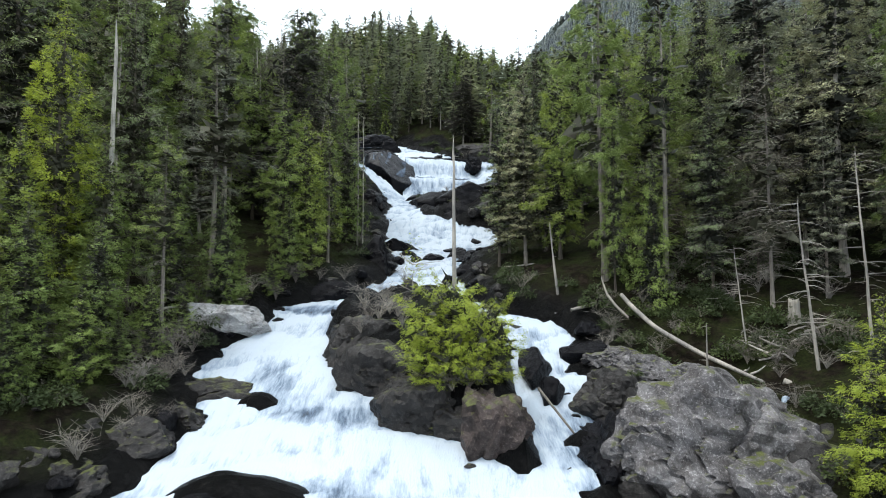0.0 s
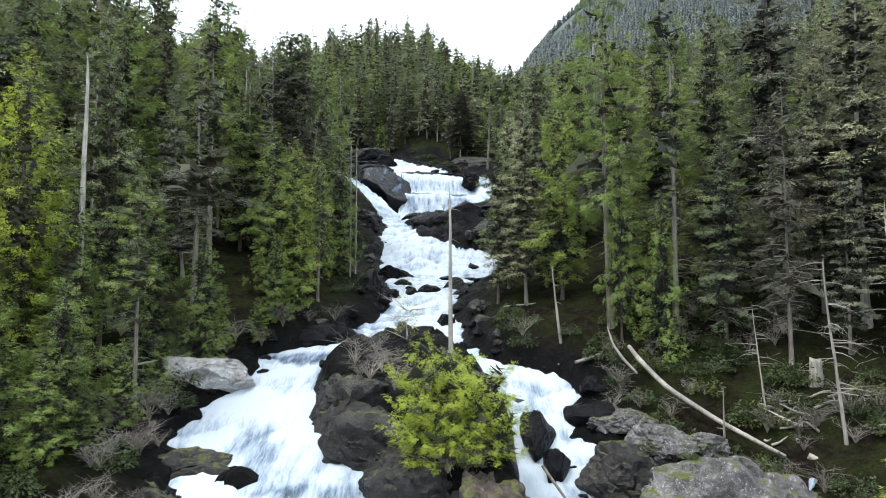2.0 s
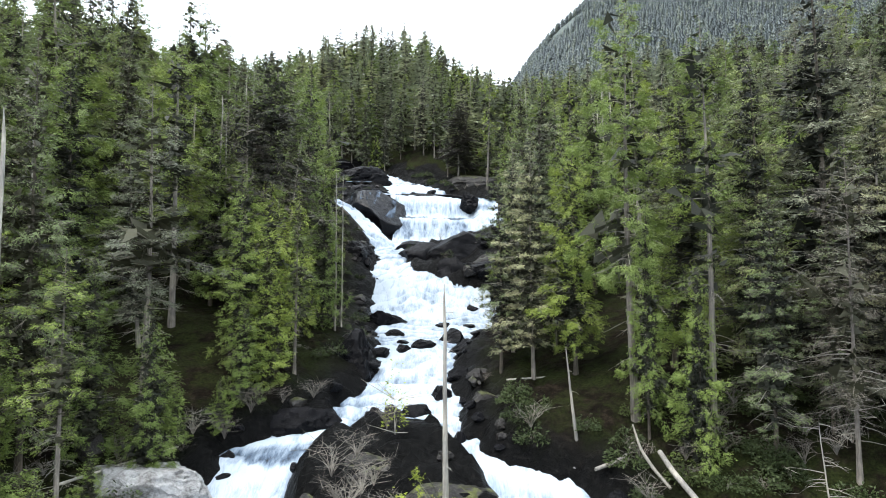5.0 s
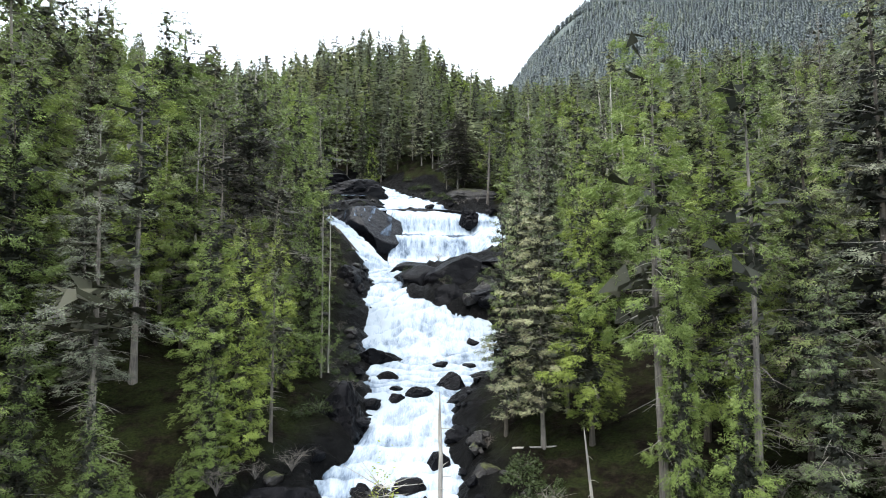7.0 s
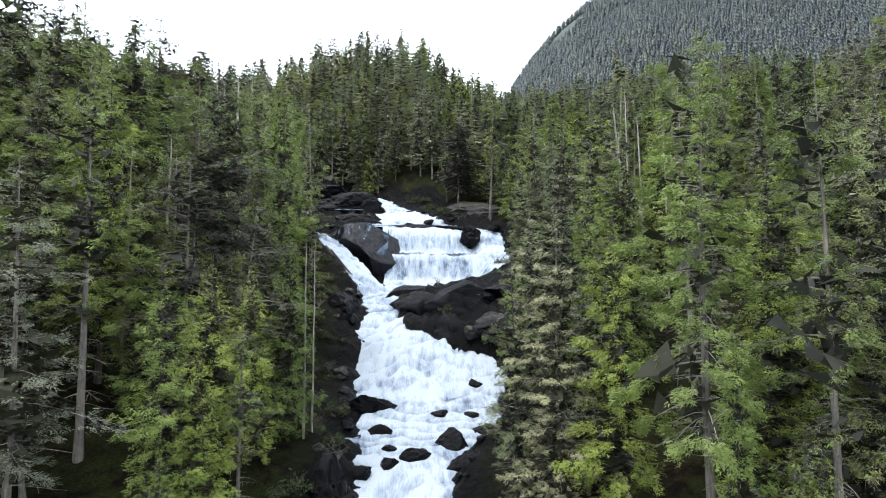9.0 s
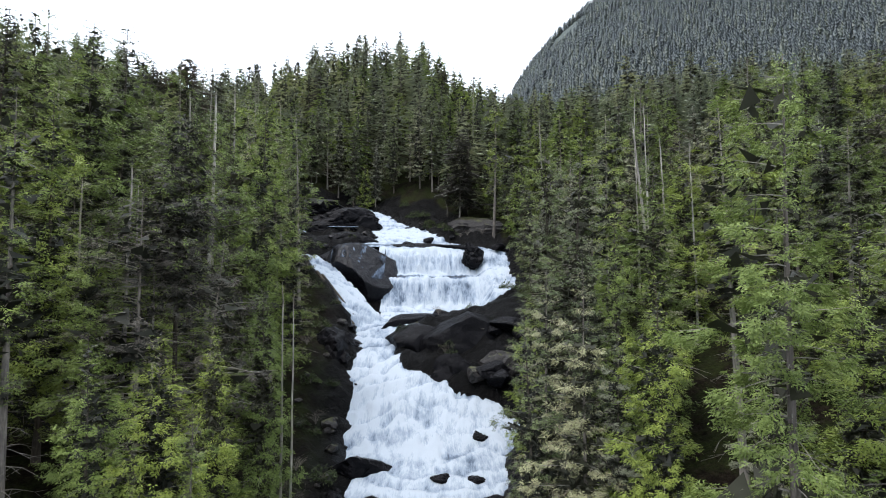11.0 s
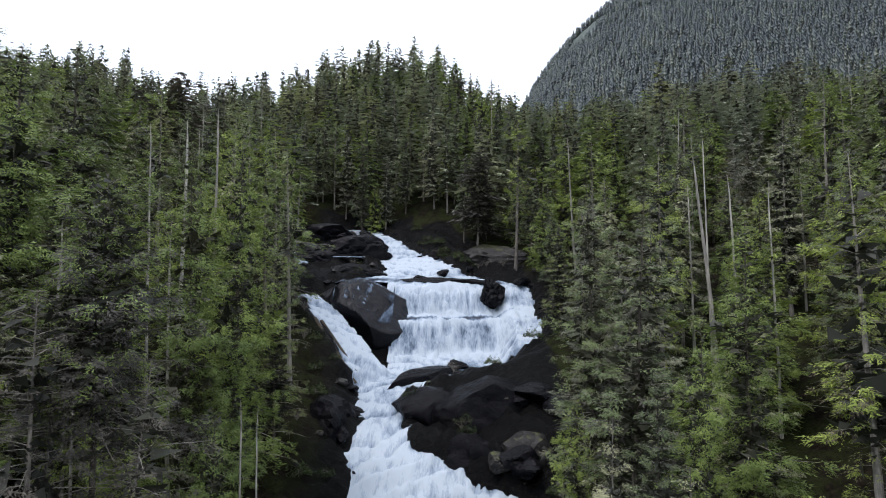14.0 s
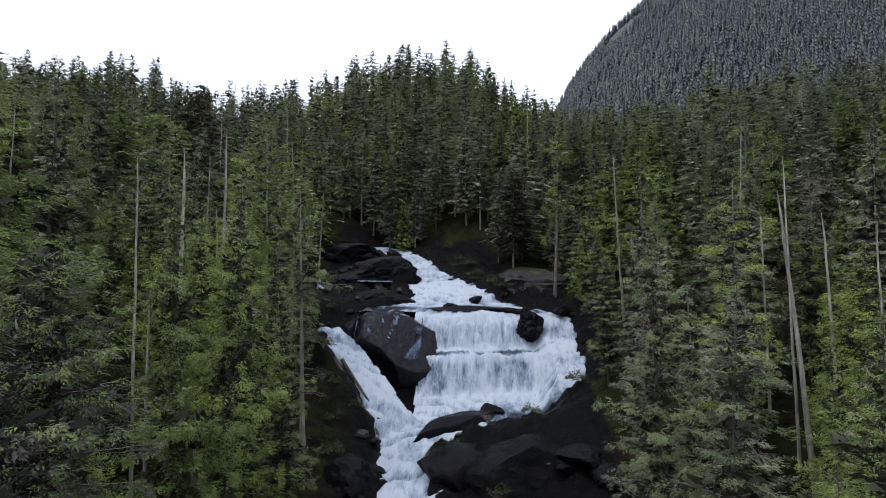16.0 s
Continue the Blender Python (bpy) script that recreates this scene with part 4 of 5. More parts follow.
# woods of the mountain behind, with the blue haze in their colour
rng = np.random.default_rng(9)
a, b = np.meshgrid(np.arange(0.0, 1.0, 0.0050), np.arange(0.0, 1.0, 0.0085))
py = (400 + 900 * b ** 0.9 + rng.uniform(-6, 6, a.shape)).ravel()
px = ((-0.05 + 0.95 * a + rng.uniform(-0.004, 0.004, a.shape)).ravel() * py)
open_rock = (px - 230) ** 2 / 32 ** 2 + (py - 1105) ** 2 / 50 ** 2 < 1
px, py = px[~open_rock], py[~open_rock]
n = len(px)
pz = land(px, py)
hi = rng.uniform(11, 21, n)
blades = []
for tier in range(4):
    z0, r = hi * (0.10 + 0.21 * tier), hi * (0.27 - 0.060 * tier)
    for k in range(3):
        t = k * 2.0944 + tier * 0.6 + rng.uniform(0, 0.7, n)
        f, w = r * rng.uniform(0.7, 1.3, n), 0.55
        tip = np.stack([px + f * np.cos(t), py + f * np.sin(t), pz + z0 - 0.10 * hi * rng.uniform(0.3, 1, n)], -1)
        one = np.stack([px + w * f * np.cos(t + 1.3), py + w * f * np.sin(t + 1.3), pz + z0 + 0.02 * hi], -1)
        two = np.stack([px - w * f * np.cos(t + 1.3) * 0.9, py - w * f * np.sin(t + 1.3) * 0.9, pz + z0 + 0.22 * hi], -1)
        blades.append(np.stack([tip, one, two], 1))
tri = np.stack(blades, 1).reshape(-1, 3)
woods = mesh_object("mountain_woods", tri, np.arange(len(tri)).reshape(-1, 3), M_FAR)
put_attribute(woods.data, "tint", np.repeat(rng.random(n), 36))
tagged(woods, "conifer woods on the mountain far behind, coloured blue-grey for haze", "forest", kind="stuff")


# ---- rocks ----
ICO = {}


def ico(level):
    if level not in ICO:
        bm = bmesh.new()
        bmesh.ops.create_icosphere(bm, subdivisions=level, radius=1)
        v = np.array([x.co[:] for x in bm.verts])
        f = np.array([[x.index for x in p.verts] for p in bm.faces])
        bm.free()
        ICO[level] = v, f
    return ICO[level]


def rock_shape(seed, level, facets=22, sharp=0.78, rough=0.07, ridge=0.05):
    """A broken block: a ball cut by planes, with uneven faces."""
    rng = np.random.default_rng(seed)
    v, f = ico(level)
    nrm = unit(rng.normal(0, 1, (facets, 3)))
    off = rng.uniform(sharp - 0.22, sharp + 0.12, facets)
    dot = v @ nrm.T
    r = np.where(dot > 0.05, off / np.maximum(dot, 0.05), 9).min(1)
    r = np.minimum(r, 1.12)
    p = v * r[:, None]
    q = p * 2.1 + seed % 17
    bumps = np.array([noise.fractal(Vector(a), 0.9, 2.1, 5) for a in q])
    cracks = np.array([abs(noise.noise(Vector(a * 1.3 + 5))) for a in q])
    fine = np.array([noise.ridged_multi_fractal(Vector(a * 1.7), 0.9, 2.2, 5, 0.9, 2.0) for a in q]) - 1.0
    return v * (r + rough * bumps + ridge * fine - min(0.08, 1.6 * ridge) * (ridge > 0.03) * np.clip(0.08 - cracks, 0, 1) / 0.08)[:, None], f


def rock(x, y, z, wide, deep, high, seed, material, level=4, turn=0.0, label="wet black boulder in the white water", sharp=0.8, tip=(0, 0), rough=0.07, ridge=0.05):
    v, f = rock_shape(seed, level, sharp=sharp, rough=rough, ridge=ridge)
    v = v * np.array([wide, deep, high]) * 0.56
    ob = mesh_object("boulder", v, f, material, smooth=True)
    ob.data.set_sharp_from_angle(angle=radians(24))
    ob.matrix_basis = pose(x, y, z, tip[0], tip[1], turn)
    return tagged(ob, label, "rock", "boulders along the river")


SMOOTH = "smooth wet black rock beside the falling water"
# upper falls
rock(-3.4, 143.8, 35.0, 16, 4.0, 3.2, 11, M_WET, 5, 47, SMOOTH, tip=(0, -8), sharp=0.9, rough=0.04, ridge=0.02)
rock(-0.6, 132.8, 30.0, 13, 8.5, 9.0, 12, M_WET, 5, 15, SMOOTH, sharp=0.92, rough=0.04, ridge=0.02)
rock(5.8, 129.5, 32.2, 13, 10, 9.0, 13, M_WET, 5, -10, SMOOTH, sharp=0.9, rough=0.04, ridge=0.03)
rock(10.4, 135.5, 34.4, 11, 8, 6, 14, M_WET, 5, 30, SMOOTH, sharp=0.9, rough=0.04, ridge=0.03)
rock(3.5, 121.5, 28.2, 8, 5, 6.5, 15, M_WET, 4, -25, SMOOTH, sharp=0.86)
rock(10.5, 121.5, 28.5, 8, 6, 7, 16, M_BROWN, 4, 10, "dark mossy rock bank beside the falls")
rock(-23, 183.5, 55.9, 20, 11, 9, 21, M_WET, 5, 12, "black rock ledges at the head of the falls", sharp=0.86)
rock(-20.5, 173, 51.8, 15, 5, 4.2, 22, M_WET, 4, 6, "black rock ledges at the head of the falls", sharp=0.86)
rock(-31, 196, 61.5, 16, 9, 7, 23, M_WET, 4, 0, "black rock ledges at the head of the falls", sharp=0.86)
rock(8.5, 182, 55.0, 19, 9, 6.5, 24, M_BROWN, 4, -24, "brown-grey rock slab beside the upper cascade")
dome = rock(-14.9, 160.0, 42.4, 14.2, 13.6, 13.6, 181, M_SHEEN, 6, 20, "smooth dark rock dome with a wet bluish sheen in the falls", sharp=1.0, rough=0.025, ridge=0.006)
rock(-19.0, 163.6, 45.0, 9.0, 8.0, 9.4, 182, M_SHEEN, 5, -20, "smooth dark rock shoulder behind the wet dome", sharp=0.98, rough=0.03, ridge=0.008)
rock(-2.5, 168.9, 49.6, 19, 3.2, 2.6, 183, M_WET, 5, 6, "low black ledge at the lip of the falls", sharp=0.9, rough=0.05, ridge=0.02)
rock(7.9, 165.2, 47.4, 5.8, 7.0, 6.2, 87, M_WET, 5, 35, SMOOTH, sharp=0.74, tip=(-32, 0))
rock(2.4, 169.4, 50.1, 10, 2.6, 1.6, 82, M_WET, 4, -3, "low black ledge at the lip of the falls", sharp=0.86)
rock(-5.9, 170.2, 51.0, 3.0, 1.8, 1.3, 83, M_WET, 4, 0)
rock(-1.3, 174.1, 52.1, 2.4, 1.6, 1.7, 84, M_WET, 4, 0)
rock(1.5, 149.4, 36.2, 4.4, 2.0, 2.0, 85, M_WET, 4, 20, SMOOTH)
rock(8.6, 136.8, 33.9, 10, 5, 5.2, 86, M_WET, 4, 25, SMOOTH, sharp=0.88, ridge=0.03)
rock(-14.8, 127.5, 31.3, 8, 9, 8.5, 25, M_WET, 4, 0, SMOOTH, sharp=0.86)
rock(-16.5, 139, 34.6, 7, 6, 4, 26, M_WET, 4, 30, SMOOTH, sharp=0.86)
rock(14.2, 142.5, 35.8, 8, 3.5, 4.2, 28, M_WET, 4, 20, SMOOTH, sharp=0.86)
rock(-12.5, 131.0, 31.8, 4.5, 3.5, 3.4, 29, M_WET, 4, 0, SMOOTH)
# boulders in the middle reach
rock(-7.6, 103, 20.9, 6.6, 4.5, 3.8, 31, M_WET, 4, 15)
rock(2.3, 92.6, 19.2, 3.9, 3.0, 2.8, 32, M_WET, 4)
rock(-1.1, 89.3, 18.7, 3.0, 2.4, 2.2, 33, M_WET, 4)
rock(-3.8, 87.6, 18.2, 2.3, 2.0, 2.0, 34, M_WET, 3)
rock(6.2, 96.3, 19.7, 4.0, 2.6, 1.7, 35, M_WET, 4)
rock(1.1, 101.2, 20.6, 2.5, 2.0, 1.2, 36, M_WET, 3)
rock(4.8, 100.9, 20.5, 2.2, 1.8, 1.1, 37, M_WET, 3)
rock(-4.1, 91.2, 18.9, 2.2, 1.9, 1.4, 38, M_WET, 3)
rock(3.6, 87.2, 18.0, 4.2, 3.4, 3.0, 39, M_WET, 4)
rock(5.7, 110.2, 22.4, 2.2, 2.0, 2.4, 40, M_WET, 4)
rock(-9.0, 80.5, 16.6, 6.4, 7, 7.5, 41, M_WET, 5, 0, "black rock wall above the river bend")
rock(-5.4, 69.6, 13.6, 2.7, 2.2, 2.2, 42, M_WET, 3)
rock(-1.6, 70.5, 13.9, 3.3, 2.2, 2.0, 43, M_WET, 3)
rock(0.8, 74.2, 14.8, 2.6, 2.6, 3.4, 44, M_WET, 3)
rock(2.4, 64.8, 12.6, 1.5, 1.5, 2.2, 45, M_WET, 3)
rock(-11.8, 67.6, 13.2, 7, 4.5, 3.8, 46, M_WET, 4)
# broken blocks on the shelf beside the neck of the falls
rng = np.random.default_rng(12)
for k in range(12):
    x, y = rng.uniform(5, 14), rng.uniform(115, 128)
    if x < float(along(RIGHT, y)) + 0.5:
        continue
    s = rng.uniform(1.5, 4.5)
    rock(x, y, float(land(np.array(x), np.array(y))) + 0.1 * s, s * 1.4, s, s * 0.8, 500 + k, M_WET if k % 3 else M_BROWN, 4, rng.uniform(0, 180), "broken black block on the rock shelf")
for k in range(16):
    x, y = rng.uniform(-34, -14), rng.uniform(168, 205)
    if x > float(along(LEFT, y)) - 1:
        continue
    s = rng.uniform(1.5, 4.5)
    rock(x, y, float(land(np.array(x), np.array(y))) + 0.1 * s, s * 1.5, s, s * 0.7, 540 + k, M_WET, 4, rng.uniform(0, 180), "broken black block at the head of the falls")
rock(230, 1118, 470, 64, 40, 52, 580, M_PALE, 5, 20, "pale bare cliff on the wooded mountainside")
# the island and the lower falls
ISLE = "dark fissured rock of the island between two falls"
rock(-6.8, 52.5, 8.6, 7, 7, 6.4, 51, M_BROWN, 5, 10, ISLE)
rock(-3.2, 47.5, 7.0, 8, 6, 5.4, 52, M_BROWN, 5, -20, ISLE)
rock(3.0, 41.2, 4.6, 6.0, 7.0, 7.6, 253, M_PROW, 5, 15, "brown granite prow of the island rock", sharp=0.72, ridge=0.08)
rock(-1.4, 43.6, 5.8, 7.5, 5.0, 6.2, 153, M_BROWN, 5, -35, ISLE, sharp=0.88, ridge=0.08)
rock(0.6, 43.4, 4.6, 10.5, 7.0, 7.2, 154, M_BROWN, 5, -32, ISLE, sharp=0.86, ridge=0.07)
rock(-4.6, 48.6, 6.6, 9.0, 7.0, 6.4, 155, M_BROWN, 5, -40, ISLE, sharp=0.86, ridge=0.07)
rock(-4.5, 59.5, 11.6, 8, 7, 4.2, 54, M_BROWN, 5, 30, ISLE)
rock(-2.0, 65.0, 13.2, 7, 5, 3.2, 55, M_WET, 4, 0, ISLE)
rock(0.9, 54.5, 10.6, 6, 7, 4.0, 56, M_BROWN, 4, 50, ISLE)
rock(-19.8, 57.0, 11.3, 8.2, 4.6, 4.2, 57, M_PALE, 5, 14, "pale grey fissured boulder on the river bank", sharp=0.85)
rock(-16.2, 59.8, 10.3, 4.5, 3, 2.4, 58, M_WET, 4, 0)
rock(-17.6, 47.0, 6.3, 7.0, 4.4, 3.2, 59, M_BROWN, 5, -8, "dark lichen-spotted rock at the edge of the falls")
rock(-12.0, 33.4, 2.3, 7.4, 4.4, 2.6, 60, M_WET, 5, 0, "dark rock awash below the falls")
rock(-18.8, 39.3, 4.3, 6.4, 5.2, 4.0, 61, M_BROWN, 5, 20, "dark lichen-spotted rock at the edge of the falls")
rock(-23.4, 36.0, 3.9, 6, 4.5, 4.2, 62, M_BROWN, 5, 0, "dark lichen-spotted rock at the edge of the falls")
for k, (x, y, z, w) in enumerate(((-21.0, 42.5, 5.0, 6), (-22.2, 39.0, 4.6, 6), (-20.5, 35.5, 3.0, 6), (-26.0, 37.0, 4.0, 7), (-18.0, 43.2, 5.0, 5), (-29.5, 35.0, 3.8, 7), (-24.0, 33.0, 2.6, 6), (-27.5, 31.5, 2.2, 6))):
    rock(x, y, z, w, 0.7 * w, 0.62 * w, 90 + k, M_BROWN, 5, 37 * k, "dark lichen-spotted rock at the edge of the falls", ridge=0.08)
rock(-25.5, 41.5, 5.6, 6, 4.5, 3.0, 63, M_BROWN, 4, 0, "mossy ledge below the woods")
rock(7.2, 49.6, 8.0, 2.4, 5.2, 3.4, 64, M_WET, 5, -12, ridge=0.03)
rock(7.9, 46.2, 6.6, 1.8, 3.4, 2.8, 65, M_WET, 4, -16, ridge=0.03)
rock(18.4, 39.2, 3.3, 15, 12.5, 9.8, 66, M_GREY, 6, 18, "large bare grey granite outcrop with mossy cracks", sharp=0.86, tip=(0, 14), rough=0.09, ridge=0.055)
rock(19.6, 35.6, 2.0, 11, 8, 6.4, 166, M_GREY, 5, 40, "sloping grey granite shoulder of the outcrop", sharp=0.86, tip=(0, 14), rough=0.12, ridge=0.08)
rock(10.3, 39.5, 3.4, 4.6, 9, 6.2, 67, M_WET, 5, 0, SMOOTH, ridge=0.08)
rock(12.0, 44.0, 5.6, 5, 7, 5.0, 167, M_BROWN, 5, 15, "dark fissured rock between the falls and the outcrop", ridge=0.09)
rock(12.4, 52.4, 8.6, 5.4, 4, 3.6, 68, M_WET, 4)
rock(13.6, 50.4, 8.8, 4.5, 3.4, 2.4, 169, M_GREY, 5, 10, "small grey granite slabs above the outcrop", ridge=0.09)
rock(18.6, 47.4, 7.4, 4.5, 3.6, 2.6, 170, M_GREY, 5, 80, "small grey granite slabs above the outcrop", ridge=0.09)
rock(15.0, 47.2, 7.9, 7.5, 5, 3.4, 69, M_GREY, 5, 40, "small grey granite slabs above the outcrop")
rock(11.4, 60.0, 11.9, 1.9, 1.7, 1.9, 70, M_GREY, 4, 0, "rounded grey boulder on the bank")
rock(13.4, 34.5, 1.8, 6, 5, 4.6, 71, M_BROWN, 5, 60, "dark fissured block at the foot of the outcrop", ridge=0.09)
rock(-13.8, 46.5, 5.9, 3.0, 2.0, 1.7, 72, M_WET, 3)
rock(21.0, 36.0, 3.6, 5, 6, 4.0, 73, M_BROWN, 4, 0, "dark mossy rock beside the outcrop")

# loose boulders strewn along both banks
BLOCKS = []
for k in range(10):
    v, f = rock_shape(200 + k, 3)
    for mat in (M_WET, M_BROWN):
        me = bpy.data.meshes.new("boulder")
        me.from_pydata((v * 0.56).tolist(), [], f.tolist())
        me.materials.append(mat)
        me.shade_smooth()
        me.set_sharp_from_angle(angle=radians(24))
        BLOCKS.append(me)
rng = np.random.default_rng(21)
count = 0
while count < 180:
    y = rng.uniform(30, 208)
    left = rng.random() < 0.5
    edge = float(along(LEFT if left else RIGHT, y))
    if rng.random() < 0.35:
        y = rng.uniform(32, 75)
        edge = float(along(LEFT if left else RIGHT, y))
    gap = rng.normal(0.7, 1.1) if rng.random() < 0.7 else rng.uniform(0.5, 7)
    x = edge + (-gap if left else gap)
    if 36 < y < 68 and rng.random() < 0.3:
        t = float(along(ISLE_L if left else ISLE_R, y))
        x = t + (gap if left else -gap) * 0.6
    s = min(0.45 + rng.exponential(0.6), 2.6)
    ob = new("boulder", BLOCKS[2 * int(rng.integers(0, 10)) + (1 if gap > 1.4 else 0)])
    h = max(float(land(np.array(x), np.array(y))), float(water_level(np.array(x), np.array(y))) - 0.25 * s)
    ob.matrix_basis = pose(x, y, h + 0.12 * s, 0, 0, rng.uniform(0, 360)) @ Matrix.Diagonal((s * rng.uniform(0.9, 1.6), s * rng.uniform(0.8, 1.3), s * rng.uniform(0.6, 1.0), 1))
    tagged(ob, "wet black boulder at the water's edge", "rock", "loose boulders on the banks")
    count += 1


# ---- dead wood, brush and undergrowth ----
def log(points, radii, label, name="fallen_log", material=M_SILVER, snapped=0):
    pts = np.array(points, float)
    t = np.linspace(0, len(pts) - 1, 4 * len(pts))
    path = np.stack([np.interp(t, np.arange(len(pts)), pts[:, k]) for k in range(3)], -1)
    path[1:-1] = (path[:-2] + 2 * path[1:-1] + path[2:]) / 4
    v, f = tube(path, np.interp(t, np.arange(len(pts)), radii), 8)
    ob = mesh_object(name, v, f, material, smooth=True)
    return tagged(ob, label, "log", "dead wood on the banks")


log([(16.3, 57.0, 13.8), (16.5, 55.0, 12.9), (17.6, 52, 11.1), (19.9, 48.5, 9.3), (22.1, 45.5, 8.0), (22.7, 44.7, 7.7)], [0.17, 0.2, 0.2, 0.18, 0.15, 0.10], "long pale fallen trunk leaning from the bank down to the rocks")
log([(14.9, 58.6, 15.4), (15.1, 57.6, 13.9), (15.6, 56.4, 12.8), (16.3, 55.0, 11.8)], [0.06, 0.10, 0.13, 0.10], "curved bare root of the leaning cedar", "root", material=M_LIMB)
log([(24.0, 44.4, 7.8), (26.4, 43.0, 6.6)], [0.22, 0.16], "short weathered log on the river bank")
log([(27.2, 47.2, 8.7), (31.5, 48.6, 9.4)], [0.18, 0.12], "thin grey log lying in the brush")
log([(26.2, 48.6, 8.6), (29.5, 47.5, 8.6)], [0.14, 0.10], "thin grey log lying in the brush")
log([(11.8, 57.6, 12.4), (14.2, 58.6, 12.9), (15.2, 59.6, 13.8)], [0.14, 0.17, 0.10], "bent pale driftwood branch by the boulder")
log([(6.6, 43.6, 7.4), (8.4, 40.6, 5.0)], [0.10, 0.07], "dark broken branch over the falls", material=M_BARK)
log([(-13.0, 138.6, ground_at(-13.0, 138.6) + 0.4), (-20.5, 145.0, ground_at(-20.5, 145.0) + 0.6)], [0.22, 0.32], "dark fallen log beside the chute", material=M_BROWNBARK)
log([(-12.5, 140.2, ground_at(-12.5, 140.2) + 0.6), (-20.0, 147.5, ground_at(-20.0, 147.5) + 0.6)], [0.2, 0.28], "dark fallen log beside the chute", material=M_BROWNBARK)
log([(-24.5, 53.5, 12.6), (-19.5, 60.5, 13.4)], [0.10, 0.07], "thin grey branch across the bank")
log([(7.0, 72.0, 16.9), (11.5, 70.6, 17.4)], [0.10, 0.06], "thin grey branch across the bank")
log([(9.5, 99.5, 21.6), (13.0, 94.0, 22.6)], [0.2, 0.12], "pale fallen trunk on the river bank")
dead_trunk(19.9, 47.3, 4.6, 30, 0.022, 5)

# the old stump
v, f = tube([(0, 0, -0.4), (0, 0, 0.1), (0, 0, 0.9), (0.02, 0, 1.7), (0.03, 0.02, 1.75)], (0.62, 0.5, 0.44, 0.42, 0.05), 14)
rng = np.random.default_rng(3)
v[42:56, 2] += rng.uniform(-0.25, 0.35, 14)
stump = mesh_object("tree_stump", v, f, M_LIMB)
stump.matrix_basis = pose(28.2, 50.2, float(land(np.array(28.2), np.array(50.2))))
tagged(stump, "weathered grey tree stump with a jagged top", "stump")


def twig_mesh(seed, high, spread, stems, forks=4, radius=0.018):
    rng = np.random.default_rng(seed)
    out = []
    for _ in range(stems):
        a, ln = rng.uniform(0, 6.28), high * rng.uniform(0.6, 1.1)
        s = np.linspace(0, 1, 5)
        w = spread * rng.uniform(0.2, 1)
        p = np.stack([np.cos(a) * w * s ** 1.3, np.sin(a) * w * s ** 1.3, ln * (s - 0.35 * s ** 2.5)], -1) + rng.normal(0, 0.05, (5, 3)) * s[:, None] * high * 0.4
        out.append(tube(p, radius * (1.1 - s), 3))
        for _ in range(forks):
            q = p[rng.integers(1, 5)]
            d = np.array([*rng.normal(0, 0.45, 2), rng.uniform(0.0, 0.6)]) * ln * 0.55
            out.append(tube(q + np.linspace(0, 1, 3)[:, None] * d, (radius * 0.6, radius * 0.45, radius * 0.2), 3))
    return join(out)


def leaf_clump(seed, wide, high, n, size):
    rng = np.random.default_rng(seed)
    a, r = rng.uniform(0, 6.28, n), wide * np.sqrt(rng.uniform(0, 1, n))
    top = high * (1 - (r / wide) ** 2 * 0.7) * (0.75 + 0.35 * np.sin(a * 3 + seed))
    p = np.stack([r * np.cos(a), r * np.sin(a), top * rng.uniform(0.25, 1.0, n)], -1)
    way = unit(np.stack([np.cos(a), np.sin(a), rng.uniform(-0.5, 0.7, n)], -1) + rng.normal(0, 0.5, (n, 3)))
    edge = unit(np.cross(way, rng.normal(0, 1, (n, 3)) + np.array([0, 0, 1.0])))
    ln = size * rng.uniform(0.6, 1.4, n)[:, None]
    t = np.stack([p - way * ln * 0.1, p + way * ln * 0.5 + edge * ln * 0.22, p + way * ln, p + way * ln * 0.5 - edge * ln * 0.22], 1).reshape(-1, 3)
    return t, np.arange(len(t)).reshape(-1, 4)


BRUSH = [mesh_data("branches", twig_mesh(300 + k, 1.9, 1.4, 16, 4), M_BARK) for k in range(4)]
CLUMP = [mesh_data("foliage", leaf_clump(400 + k, 1.3, 1.5, 560, 0.23), M_FERN) for k in range(4)]
STEMS = [mesh_data("stems", twig_mesh(350 + k, 1.2, 1.0, 7, 2), M_BARK) for k in range(2)]


def brush(x, y, size, turn, k, z=None):
    ob = new("bare_shrub", BRUSH[k])
    h = float(land(np.array(x), np.array(y))) if z is None else z
    ob.matrix_basis = pose(x, y, h - 0.05, 0, 0, turn) @ Matrix.Scale(size, 4)
    return tagged(ob, "leafless grey-brown shrub on the river bank", "shrub", "bare shrubs on the banks")


def bush(x, y, size, turn, k, z=None, flat=1.0):
    root = new("bush")
    a, b = new("foliage", CLUMP[k]), new("branchwork", STEMS[k % 2])
    a.parent = b.parent = root
    tagged(b, kind="stuff")
    h = float(land(np.array(x), np.array(y))) if z is None else z
    root.matrix_basis = pose(x, y, h - 0.1, 0, 0, turn) @ Matrix.Diagonal((size, size, size * flat, 1))
    return tagged(root, "low green bush in the undergrowth of the bank", "bush", "bushes on the banks")


